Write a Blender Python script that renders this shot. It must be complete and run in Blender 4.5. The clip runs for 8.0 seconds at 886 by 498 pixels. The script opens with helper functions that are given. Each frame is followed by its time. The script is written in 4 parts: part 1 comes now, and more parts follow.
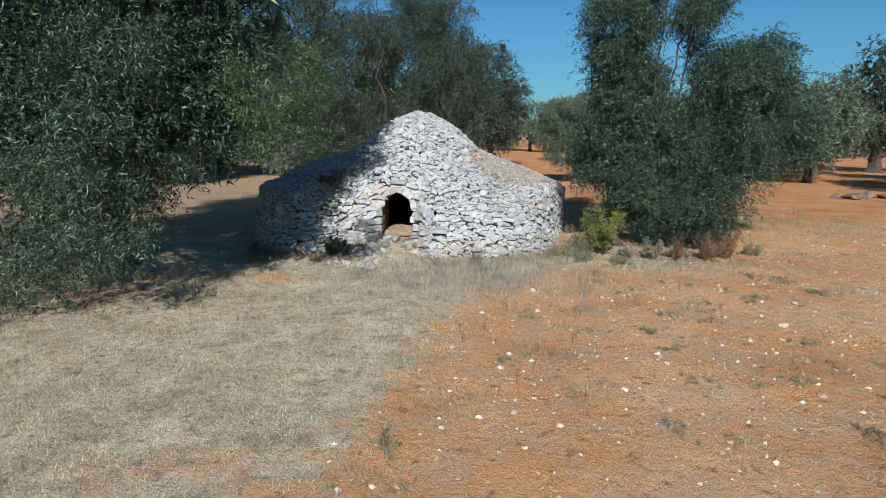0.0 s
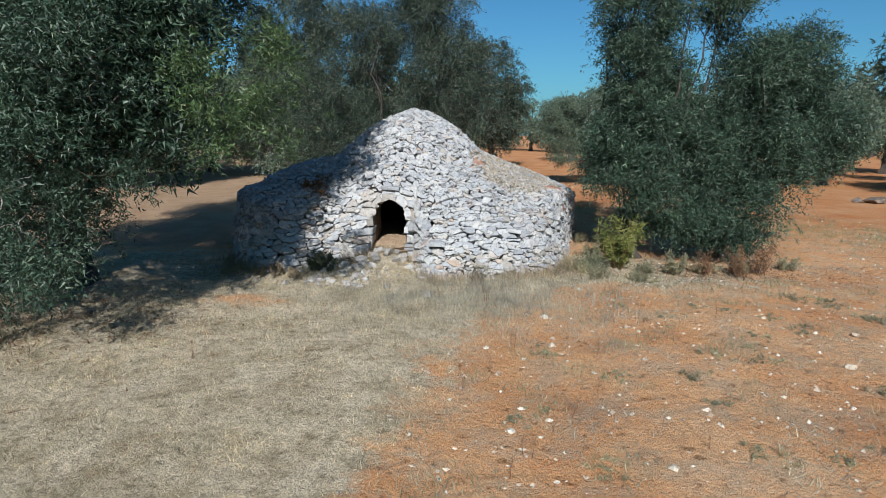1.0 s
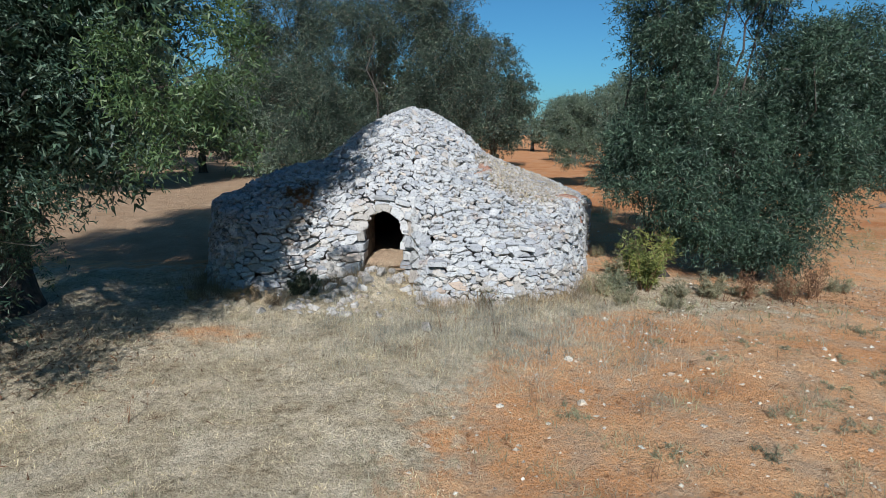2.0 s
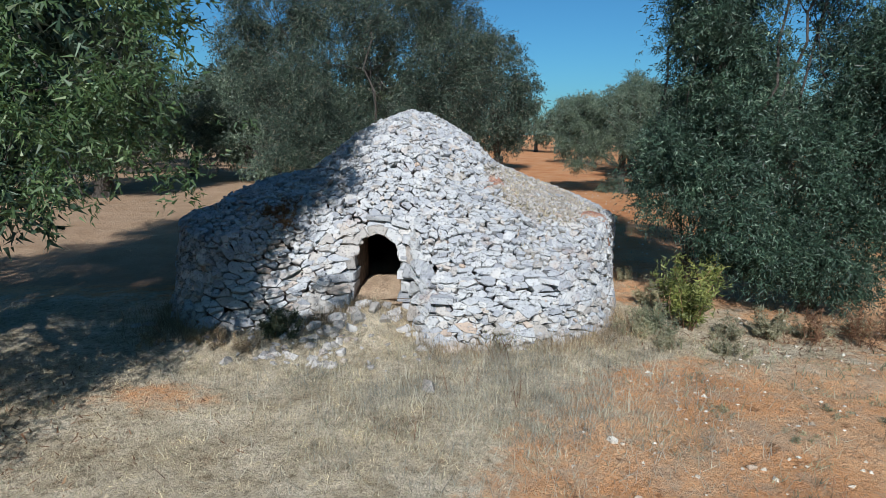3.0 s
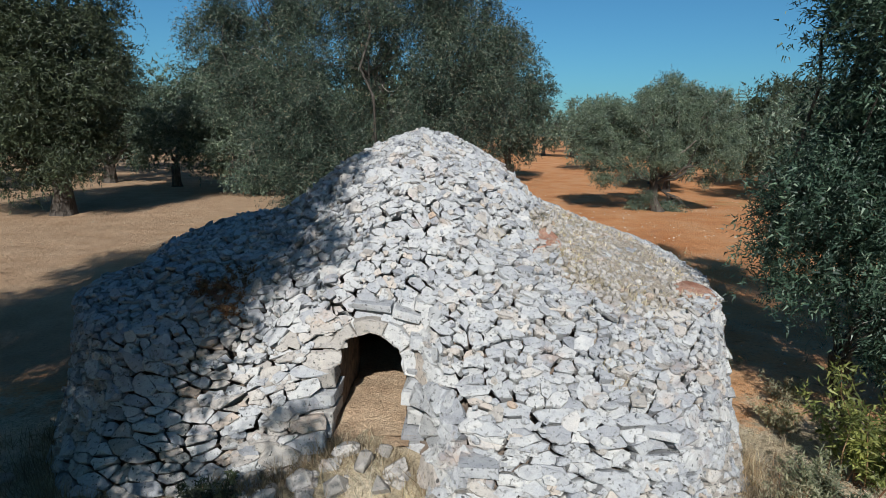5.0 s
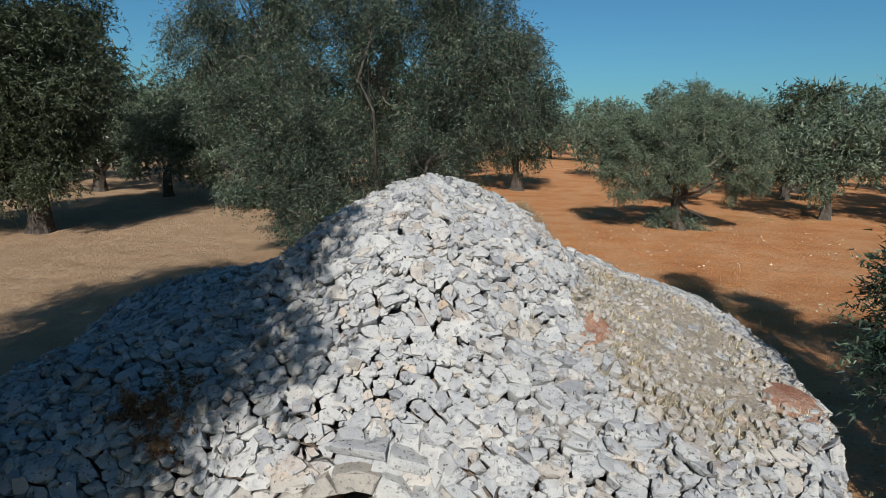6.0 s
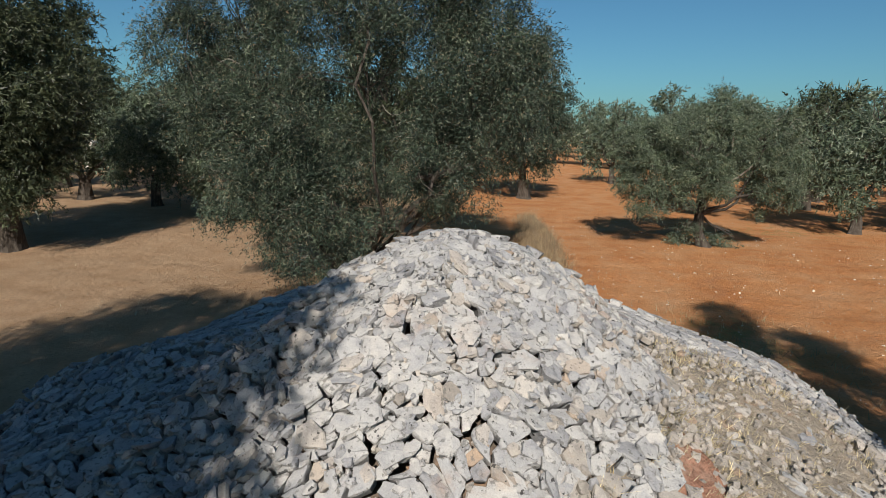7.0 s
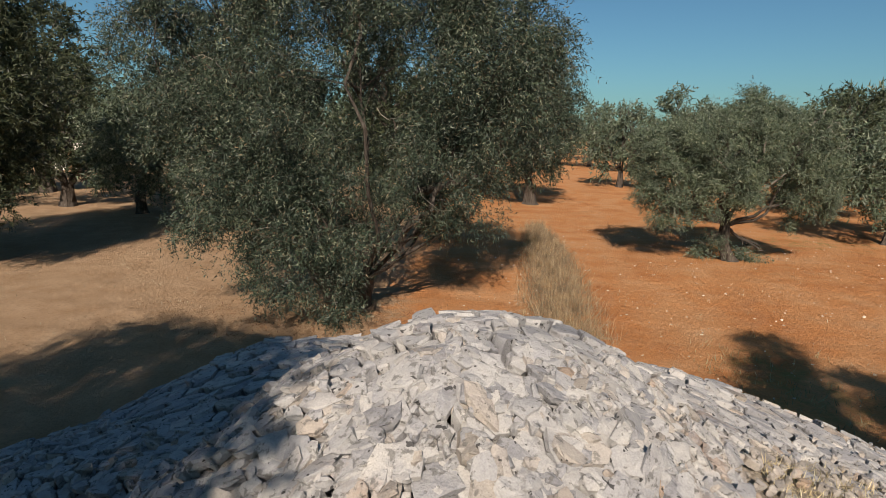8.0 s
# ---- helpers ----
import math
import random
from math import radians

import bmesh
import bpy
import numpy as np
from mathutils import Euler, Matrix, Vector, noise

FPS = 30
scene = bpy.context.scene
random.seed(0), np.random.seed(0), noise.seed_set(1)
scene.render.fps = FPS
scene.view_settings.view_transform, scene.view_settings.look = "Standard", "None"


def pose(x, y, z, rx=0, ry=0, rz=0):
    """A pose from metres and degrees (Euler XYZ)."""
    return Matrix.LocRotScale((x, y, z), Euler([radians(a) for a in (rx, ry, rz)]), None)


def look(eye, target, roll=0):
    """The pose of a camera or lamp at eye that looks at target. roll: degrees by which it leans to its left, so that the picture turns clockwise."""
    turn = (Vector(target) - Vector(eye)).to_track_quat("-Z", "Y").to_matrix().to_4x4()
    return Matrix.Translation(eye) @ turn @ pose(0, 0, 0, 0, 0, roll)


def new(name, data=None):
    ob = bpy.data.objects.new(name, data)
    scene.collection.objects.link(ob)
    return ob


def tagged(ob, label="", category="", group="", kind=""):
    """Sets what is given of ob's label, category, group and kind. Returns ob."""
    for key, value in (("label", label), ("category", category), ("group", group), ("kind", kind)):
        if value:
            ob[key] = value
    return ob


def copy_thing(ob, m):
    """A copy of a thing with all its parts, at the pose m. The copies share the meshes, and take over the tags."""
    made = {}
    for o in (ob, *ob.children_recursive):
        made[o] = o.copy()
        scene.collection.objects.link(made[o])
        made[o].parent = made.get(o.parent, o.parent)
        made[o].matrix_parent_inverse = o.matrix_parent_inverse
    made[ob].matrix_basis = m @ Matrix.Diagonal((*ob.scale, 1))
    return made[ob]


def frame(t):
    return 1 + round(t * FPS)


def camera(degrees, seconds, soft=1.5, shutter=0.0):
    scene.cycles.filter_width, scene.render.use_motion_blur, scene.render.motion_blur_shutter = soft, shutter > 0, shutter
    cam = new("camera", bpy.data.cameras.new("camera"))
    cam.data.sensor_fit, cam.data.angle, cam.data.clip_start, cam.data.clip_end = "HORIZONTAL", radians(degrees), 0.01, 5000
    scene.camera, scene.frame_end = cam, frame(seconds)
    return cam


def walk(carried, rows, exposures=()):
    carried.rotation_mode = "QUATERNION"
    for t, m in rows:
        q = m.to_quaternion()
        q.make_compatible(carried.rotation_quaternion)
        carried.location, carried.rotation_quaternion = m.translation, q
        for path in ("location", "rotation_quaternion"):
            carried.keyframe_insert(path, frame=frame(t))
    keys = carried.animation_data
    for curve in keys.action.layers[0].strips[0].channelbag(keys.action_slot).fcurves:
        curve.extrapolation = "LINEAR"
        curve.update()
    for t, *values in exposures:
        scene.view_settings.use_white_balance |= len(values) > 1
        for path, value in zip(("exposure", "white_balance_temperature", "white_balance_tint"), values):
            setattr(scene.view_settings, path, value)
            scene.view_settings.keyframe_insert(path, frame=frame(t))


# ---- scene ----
cam = camera(73.4, 8.0, soft=0.7)
PATH = [
    (0, (0.212, -0.15, 2.901), (0.178, 1.813, 2.521), 0.35),
    (0.5, (0.255, 0.61, 2.888), (0.22, 2.573, 2.508), 0.4),
    (1, (0.224, 1.469, 2.924), (0.191, 3.432, 2.541), 0.45),
    (2.5, (0.119, 4.092, 3.017), (0.086, 6.054, 2.632), 0.5),
    (3, (0.063, 5.046, 3.113), (0.026, 7.008, 2.727), 0.5),
    (3.5, (-0.023, 5.946, 3.218), (-0.06, 7.908, 2.832), 0.55),
    (4, (-0.14, 6.943, 3.298), (-0.177, 8.906, 2.914), 0.6),
    (4.5, (-0.247, 7.876, 3.36), (-0.285, 9.838, 2.976), 0.6),
    (4.7, (-0.29, 8.269, 3.395), (-0.329, 10.232, 3.01), 0.65),
    (5.8, (-0.446, 10.481, 3.938), (-0.498, 12.443, 3.551), 0.9),
    (6, (-0.496, 10.866, 4.026), (-0.549, 12.827, 3.637), 0.95),
    (6.5, (-0.622, 11.797, 4.213), (-0.676, 13.758, 3.824), 1.0),
    (7, (-0.734, 12.822, 4.322), (-0.789, 14.783, 3.936), 1.05),
    (7.5, (-0.802, 13.795, 4.366), (-0.859, 15.757, 3.981), 1.05),
    (8, (-0.83, 14.811, 4.459), (-0.891, 16.773, 4.073), 1.05),
]
walk(cam, [(t, look(eye, target, roll)) for t, eye, target, roll in PATH],
     [(0, 0.31, 6000, 10), (2.5, 0.33, 5800, 10), (3.5, 0.35, 5750, 10), (4.5, 0.33, 6000, 10), (6, 0.19, 6400, 10), (7, 0.21, 6900, 13), (8, 0.28, 7600, 18)])

# ---- light ----
SUN_EL, SUN_AZ = radians(34.0), radians(2.5)   # shadows run along +y, a little to +x
world = bpy.data.worlds.new("sky")
scene.world = world
world.use_nodes = True
wn = world.node_tree.nodes
sky = wn.new("ShaderNodeTexSky")
sky.sky_type, sky.sun_disc = "NISHITA", False
sky.sun_elevation, sky.sun_rotation = SUN_EL, math.pi + SUN_AZ
sky.air_density, sky.dust_density, sky.ozone_density = 1.0, 0.7, 1.5
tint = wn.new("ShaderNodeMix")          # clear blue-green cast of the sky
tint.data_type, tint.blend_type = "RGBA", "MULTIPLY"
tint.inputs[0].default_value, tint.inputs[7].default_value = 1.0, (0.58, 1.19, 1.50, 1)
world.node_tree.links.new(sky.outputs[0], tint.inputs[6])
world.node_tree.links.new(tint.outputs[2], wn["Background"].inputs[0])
wn["Background"].inputs[1].default_value = 0.042
sun = new("sun", bpy.data.lights.new("sun", "SUN"))
sun.data.energy, sun.data.angle, sun.data.color = 5.0, radians(0.55), (1.0, 0.955, 0.89)
shine = Vector((math.sin(SUN_AZ) * math.cos(SUN_EL), math.cos(SUN_AZ) * math.cos(SUN_EL), -math.sin(SUN_EL)))
sun.matrix_world = look(-60 * shine, (0, 0, 0))

# ---- materials ----
def material(name, rough=0.9, spec=0.2):
    m = bpy.data.materials.new(name)
    m.use_nodes = True
    n = m.node_tree.nodes
    b = n["Principled BSDF"]
    b.inputs["Roughness"].default_value = rough
    b.inputs["Specular IOR Level"].default_value = spec
    return m, n, m.node_tree.links, b


def noise_node(n, l, scale, detail=4.0, rough=0.55, coord=None, kind="Object"):
    t = n.new("ShaderNodeTexNoise")
    t.inputs["Scale"].default_value, t.inputs["Detail"].default_value, t.inputs["Roughness"].default_value = scale, detail, rough
    if coord is None:
        coord = n.new("ShaderNodeTexCoord").outputs[kind]
    l.new(coord, t.inputs["Vector"])
    return t.outputs["Fac"]


def ramp(n, l, fac, stops):
    r = n.new("ShaderNodeValToRGB")
    e = r.color_ramp.elements
    while len(e) < len(stops):
        e.new(0.5)
    for k, (p, c) in enumerate(stops):
        e[k].position = p
        e[k].color = (*c, 1) if len(c) == 3 else c
    l.new(fac, r.inputs["Fac"])
    return r.outputs["Color"]


def mix(n, l, fac, a, b, how="MIX"):
    m = n.new("ShaderNodeMix")
    m.data_type, m.blend_type = "RGBA", how
    for sock, v in ((m.inputs[0], fac), (m.inputs[6], a), (m.inputs[7], b)):
        if isinstance(v, bpy.types.NodeSocket):
            l.new(v, sock)
        elif isinstance(v, tuple):
            sock.default_value = (*v, 1)
        else:
            sock.default_value = v
    return m.outputs[2]


def math_node(n, l, op, a, b=0.0):
    m = n.new("ShaderNodeMath")
    m.operation = op
    for sock, v in ((m.inputs[0], a), (m.inputs[1], b)):
        if isinstance(v, bpy.types.NodeSocket):
            l.new(v, sock)
        else:
            sock.default_value = v
    return m.outputs[0]


def bump(n, l, b, height, strength, distance):
    u = n.new("ShaderNodeBump")
    u.inputs["Strength"].default_value, u.inputs["Distance"].default_value = strength, distance
    l.new(height, u.inputs["Height"])
    l.new(u.outputs[0], b.inputs["Normal"])


def any_random(n, l):
    """A random number for each object and each loose piece of a mesh."""
    o, g = n.new("ShaderNodeObjectInfo"), n.new("ShaderNodeNewGeometry")
    return math_node(n, l, "FRACT", math_node(n, l, "ADD", o.outputs["Random"], g.outputs["Random Per Island"]))


def stone_material(name, stops):
    m, n, l, b = material(name, 0.92, 0.15)
    pos = n.new("ShaderNodeNewGeometry").outputs["Position"]
    tone = ramp(n, l, any_random(n, l), stops)
    cloud = ramp(n, l, noise_node(n, l, 8.0, 8, 0.75, pos), [(0.26, (0.52, 0.53, 0.56)), (0.45, (0.88, 0.885, 0.90)), (0.6, (1.0, 1.0, 0.985)), (0.78, (1.15, 1.12, 1.06))])
    lichen = ramp(n, l, noise_node(n, l, 24.0, 5, 0.6, pos), [(0.57, (0, 0, 0)), (0.63, (1, 1, 1))])
    stain = ramp(n, l, noise_node(n, l, 1.3, 7, 0.7, pos), [(0.58, (0, 0, 0)), (0.70, (1, 1, 1))])
    c = mix(n, l, 1.0, tone, cloud, "MULTIPLY")
    c = mix(n, l, math_node(n, l, "MULTIPLY", stain, 0.5), c, (0.42, 0.27, 0.17))
    c = mix(n, l, math_node(n, l, "MULTIPLY", lichen, 0.7), c, (0.15, 0.15, 0.14))
    dots = ramp(n, l, noise_node(n, l, 21.0, 2, 0.5, pos), [(0.685, (0, 0, 0)), (0.70, (1, 1, 1))])
    c = mix(n, l, math_node(n, l, "MULTIPLY", dots, 0.85), c, (0.035, 0.035, 0.035))
    grain = ramp(n, l, noise_node(n, l, 120.0, 3, 0.6, pos), [(0.3, (0.86, 0.86, 0.86)), (0.7, (1.1, 1.1, 1.1))])
    c = mix(n, l, 1.0, c, grain, "MULTIPLY")
    l.new(c, b.inputs["Base Color"])
    h = math_node(n, l, "ADD", noise_node(n, l, 16.0, 9, 0.75, pos), math_node(n, l, "MULTIPLY", noise_node(n, l, 60.0, 5, 0.7, pos), 0.35))
    bump(n, l, b, h, 0.8, 0.03)
    return m


GREY = [(0.0, (0.33, 0.335, 0.345)), (0.2, (0.42, 0.425, 0.43)), (0.6, (0.49, 0.49, 0.48)), (0.92, (0.55, 0.54, 0.515)), (1.0, (0.52, 0.45, 0.38))]
WARM = [(0.0, (0.36, 0.33, 0.29)), (0.5, (0.46, 0.425, 0.38)), (0.88, (0.53, 0.495, 0.45)), (1.0, (0.47, 0.36, 0.27))]
MAT_STONE = stone_material("limestone_rubble", GREY)
MAT_STONE_WARM = stone_material("pale_warm_limestone", WARM)
MAT_PEBBLE = stone_material("white_field_stone", [(0.0, (0.46, 0.35, 0.25)), (0.4, (0.66, 0.56, 0.43)), (1.0, (0.80, 0.74, 0.62))])


def core_material():
    m, n, l, b = material("darkened_rubble_fill", 0.97, 0.1)
    pos = n.new("ShaderNodeNewGeometry").outputs["Position"]
    # rubble and earth brown, kept darker than the stones to paint shade into gaps
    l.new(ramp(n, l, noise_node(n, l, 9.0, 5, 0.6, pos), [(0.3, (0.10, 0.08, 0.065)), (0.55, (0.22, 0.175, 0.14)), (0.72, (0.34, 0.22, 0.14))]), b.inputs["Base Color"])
    bump(n, l, b, noise_node(n, l, 25.0, 6, 0.65, pos), 1.0, 0.05)
    return m


MAT_CORE = core_material()


def ground_material():
    m, n, l, b = material("red_soil_and_dry_thatch", 0.97, 0.1)
    pos = n.new("ShaderNodeNewGeometry").outputs["Position"]
    a = n.new("ShaderNodeAttribute")
    a.attribute_name = "cover"
    s = n.new("ShaderNodeSeparateColor")
    l.new(a.outputs["Color"], s.inputs[0])
    soil = ramp(n, l, noise_node(n, l, 0.5, 6, 0.6, pos), [(0.28, (0.52, 0.225, 0.090)), (0.46, (0.63, 0.32, 0.14)), (0.60, (0.67, 0.39, 0.20)), (0.74, (0.68, 0.45, 0.27))])
    fine = ramp(n, l, noise_node(n, l, 16.0, 10, 0.8, pos), [(0.30, (0.52, 0.49, 0.47)), (0.45, (0.98, 0.97, 0.96)), (0.70, (1.22, 1.2, 1.16))])
    soil = mix(n, l, 1.0, soil, fine, "MULTIPLY")
    litter = ramp(n, l, noise_node(n, l, 34.0, 5, 0.75, pos), [(0.48, (0, 0, 0)), (0.62, (1, 1, 1))])
    soil = mix(n, l, math_node(n, l, "MULTIPLY", math_node(n, l, "MULTIPLY", litter, 0.4), a.outputs["Alpha"]), soil, (0.54, 0.43, 0.30))
    soil = mix(n, l, a.outputs["Alpha"], mix(n, l, 1.0, soil, (0.70, 0.57, 0.49), "MULTIPLY"), soil)
    mats = ramp(n, l, noise_node(n, l, 1.7, 9, 0.72, pos), [(0.47, (0, 0, 0)), (0.60, (1, 1, 1))])
    soil = mix(n, l, math_node(n, l, "MULTIPLY", math_node(n, l, "MULTIPLY", mats, 0.55), a.outputs["Alpha"]), soil, mix(n, l, 1.0, (0.43, 0.345, 0.245), fine, "MULTIPLY"))
    clod = ramp(n, l, noise_node(n, l, 5.0, 8, 0.72, pos), [(0.34, (0.42, 0.37, 0.33)), (0.43, (1, 1, 1))])
    soil = mix(n, l, a.outputs["Alpha"], soil, mix(n, l, 1.0, soil, clod, "MULTIPLY"))
    thatch = ramp(n, l, noise_node(n, l, 1.6, 10, 0.74, pos), [(0.30, (0.29, 0.21, 0.13)), (0.43, (0.46, 0.375, 0.255)), (0.55, (0.59, 0.495, 0.36)), (0.70, (0.72, 0.62, 0.47))])
    hair = ramp(n, l, noise_node(n, l, 30.0, 8, 0.8, pos), [(0.34, (0.42, 0.40, 0.36)), (0.48, (0.97, 0.97, 0.95)), (0.68, (1.25, 1.24, 1.2))])
    tufty = ramp(n, l, noise_node(n, l, 8.0, 7, 0.72, pos), [(0.34, (0.55, 0.53, 0.48)), (0.48, (1, 1, 1)), (0.66, (1.15, 1.14, 1.1))])
    thatch = mix(n, l, 1.0, mix(n, l, 1.0, thatch, tufty, "MULTIPLY"), hair, "MULTIPLY")
    sand = ramp(n, l, noise_node(n, l, 1.1, 7, 0.6, pos), [(0.3, (0.34, 0.22, 0.13)), (0.7, (0.44, 0.31, 0.20))])
    sand = mix(n, l, 1.0, sand, fine, "MULTIPLY")
    green = ramp(n, l, noise_node(n, l, 7.0, 6, 0.7, pos), [(0.3, (0.14, 0.15, 0.055)), (0.7, (0.26, 0.25, 0.10))])
    wob = math_node(n, l, "MULTIPLY", math_node(n, l, "SUBTRACT", noise_node(n, l, 1.9, 9, 0.76, pos), 0.5), 2.3)

    def edge(ch):
        v = math_node(n, l, "ADD", ch, wob)
        return ramp(n, l, v, [(0.30, (0, 0, 0)), (0.70, (1, 1, 1))])
    c = mix(n, l, edge(s.outputs["Blue"]), soil, sand)
    c = mix(n, l, edge(s.outputs["Red"]), c, thatch)
    c = mix(n, l, math_node(n, l, "MULTIPLY", edge(s.outputs["Green"]), 0.75), c, green)
    l.new(c, b.inputs["Base Color"])
    h = math_node(n, l, "ADD", noise_node(n, l, 6.0, 9, 0.7, pos), math_node(n, l, "MULTIPLY", noise_node(n, l, 40.0, 5, 0.7, pos), 0.4))
    bump(n, l, b, h, 1.0, 0.09)
    return m


MAT_GROUND = ground_material()


def earth_material(name, stops):
    m, n, l, b = material(name, 0.97, 0.1)
    pos = n.new("ShaderNodeNewGeometry").outputs["Position"]
    c = ramp(n, l, noise_node(n, l, 2.6, 8, 0.7, pos), stops)
    f = ramp(n, l, noise_node(n, l, 30.0, 6, 0.7, pos), [(0.3, (0.65, 0.65, 0.65)), (0.75, (1.3, 1.3, 1.3))])
    l.new(mix(n, l, 1.0, c, f, "MULTIPLY"), b.inputs["Base Color"])
    bump(n, l, b, noise_node(n, l, 18.0, 8, 0.7, pos), 1.0, 0.06)
    return m


MAT_EARTH = earth_material("dry_earth_and_turf", [(0.3, (0.27, 0.235, 0.19)), (0.5, (0.41, 0.36, 0.295)), (0.62, (0.47, 0.395, 0.31)), (0.74, (0.44, 0.26, 0.175))])
MAT_CLAY = earth_material("red_clay", [(0.3, (0.34, 0.155, 0.10)), (0.5, (0.45, 0.25, 0.175)), (0.66, (0.48, 0.36, 0.28))])
MAT_BUFF = earth_material("buff_trodden_earth", [(0.3, (0.40, 0.27, 0.17)), (0.55, (0.52, 0.38, 0.25)), (0.75, (0.58, 0.45, 0.32))])


def leaf_material(name, stops, glow=0.14, rough=0.5):
    m, n, l, b = material(name, rough, 0.35)
    c = ramp(n, l, any_random(n, l), stops)
    pos = n.new("ShaderNodeNewGeometry").outputs["Position"]
    # cool dark hollows and warm highlights of the foliage, painted as patches of leaf colour
    big = ramp(n, l, noise_node(n, l, 2.0, 6, 0.7, pos), [(0.30, (0.42, 0.46, 0.50)), (0.5, (1.0, 1.0, 0.98)), (0.68, (1.75, 1.68, 1.5))])
    c = mix(n, l, 1.0, c, big, "MULTIPLY")
    l.new(c, b.inputs["Base Color"])
    t = n.new("ShaderNodeBsdfTranslucent")
    l.new(mix(n, l, 1.0, c, (0.9, 1.0, 0.5), "MULTIPLY"), t.inputs["Color"])
    s = n.new("ShaderNodeMixShader")
    s.inputs[0].default_value = glow
    l.new(b.outputs[0], s.inputs[1])
    l.new(t.outputs[0], s.inputs[2])
    l.new(s.outputs[0], n["Material Output"].inputs["Surface"])
    return m


# the palest stop in each olive ramp paints glints on single leaves
MAT_OLIVE = leaf_material("olive_leaf", [(0.0, (0.042, 0.064, 0.040)), (0.45, (0.080, 0.112, 0.074)), (0.8, (0.125, 0.160, 0.112)), (1.0, (0.25, 0.28, 0.22))])
MAT_OLIVE_DEEP = leaf_material("deep_green_olive_leaf", [(0.0, (0.014, 0.030, 0.019)), (0.45, (0.031, 0.060, 0.038)), (0.85, (0.062, 0.104, 0.068)), (1.0, (0.17, 0.22, 0.16))])
# lighter copy of the olive leaf: sunlight on the hanging branch, put into its colour
MAT_OLIVE_SUNLIT = leaf_material("sunlit_green_olive_leaf", [(0.0, (0.028, 0.052, 0.019)), (0.5, (0.054, 0.094, 0.035)), (0.9, (0.092, 0.142, 0.058)), (1.0, (0.22, 0.26, 0.15))], 0.25)
MAT_OLIVE_BROWN = leaf_material("olive_leaf_with_dry_twigs", [(0.0, (0.011, 0.021, 0.014)), (0.45, (0.027, 0.045, 0.030)), (0.78, (0.058, 0.084, 0.058)), (0.93, (0.17, 0.195, 0.145)), (1.0, (0.15, 0.10, 0.06))], 0.08)
MAT_DARKLEAF = leaf_material("dark_olive_leaf", [(0.0, (0.022, 0.032, 0.017)), (0.6, (0.042, 0.055, 0.029)), (1.0, (0.085, 0.10, 0.056))])
MAT_BUSH = leaf_material("yellow_green_feathery_leaf", [(0.0, (0.085, 0.105, 0.028)), (0.5, (0.175, 0.195, 0.054)), (1.0, (0.32, 0.32, 0.11))], 0.35)
MAT_WEED = leaf_material("grey_green_weed_leaf", [(0.0, (0.11, 0.125, 0.07)), (0.5, (0.19, 0.20, 0.125)), (1.0, (0.32, 0.31, 0.21))], 0.3)
MAT_GREYWEED = leaf_material("withered_weed_leaf", [(0.0, (0.15, 0.14, 0.085)), (0.5, (0.25, 0.235, 0.15)), (1.0, (0.38, 0.34, 0.235))], 0.3)
MAT_STRAW = leaf_material("dry_grass_straw", [(0.0, (0.24, 0.185, 0.12)), (0.3, (0.46, 0.385, 0.27)), (0.8, (0.64, 0.555, 0.41)), (1.0, (0.74, 0.665, 0.52))], 0.3, 0.8)
MAT_GREYSTRAW = leaf_material("grey_weathered_stalk", [(0.0, (0.19, 0.17, 0.135)), (0.5, (0.34, 0.31, 0.25)), (1.0, (0.46, 0.43, 0.36))], 0.25, 0.85)
MAT_DRYWEED = leaf_material("brown_withered_leaf", [(0.0, (0.17, 0.12, 0.075)), (0.6, (0.30, 0.22, 0.14)), (1.0, (0.44, 0.36, 0.25))], 0.25, 0.85)
MAT_RUST = leaf_material("rust_brown_dead_stalk", [(0.0, (0.12, 0.06, 0.035)), (0.6, (0.22, 0.11, 0.06)), (1.0, (0.34, 0.22, 0.13))], 0.25, 0.85)


def bark_material():
    m, n, l, b = material("grey_olive_bark", 0.95, 0.15)
    pos = n.new("ShaderNodeNewGeometry").outputs["Position"]
    mp = n.new("ShaderNodeMapping")
    mp.inputs["Scale"].default_value = (1, 1, 0.3)
    l.new(pos, mp.inputs["Vector"])
    f = noise_node(n, l, 14.0, 8, 0.7, mp.outputs[0])
    l.new(ramp(n, l, f, [(0.3, (0.035, 0.029, 0.024)), (0.55, (0.085, 0.072, 0.06)), (0.8, (0.19, 0.175, 0.15))]), b.inputs["Base Color"])
    bump(n, l, b, f, 1.0, 0.06)
    return m


MAT_BARK = bark_material()


def pale_bark():
    m, n, l, b = material("pale_weathered_wood", 0.9, 0.15)
    pos = n.new("ShaderNodeNewGeometry").outputs["Position"]
    l.new(ramp(n, l, noise_node(n, l, 12.0, 6, 0.65, pos), [(0.3, (0.16, 0.145, 0.12)), (0.7, (0.34, 0.32, 0.28))]), b.inputs["Base Color"])
    return m


MAT_PALE = pale_bark()


def plaster_material():
    m, n, l, b = material("whitewashed_masonry", 0.9, 0.2)
    pos = n.new("ShaderNodeNewGeometry").outputs["Position"]
    l.new(ramp(n, l, noise_node(n, l, 1.5, 7, 0.65, pos), [(0.3, (0.40, 0.38, 0.35)), (0.6, (0.62, 0.60, 0.56))]), b.inputs["Base Color"])
    bump(n, l, b, noise_node(n, l, 20.0, 5, 0.6, pos), 0.4, 0.02)
    return m


# ---- mesh helpers ----
rng = np.random.default_rng(7)


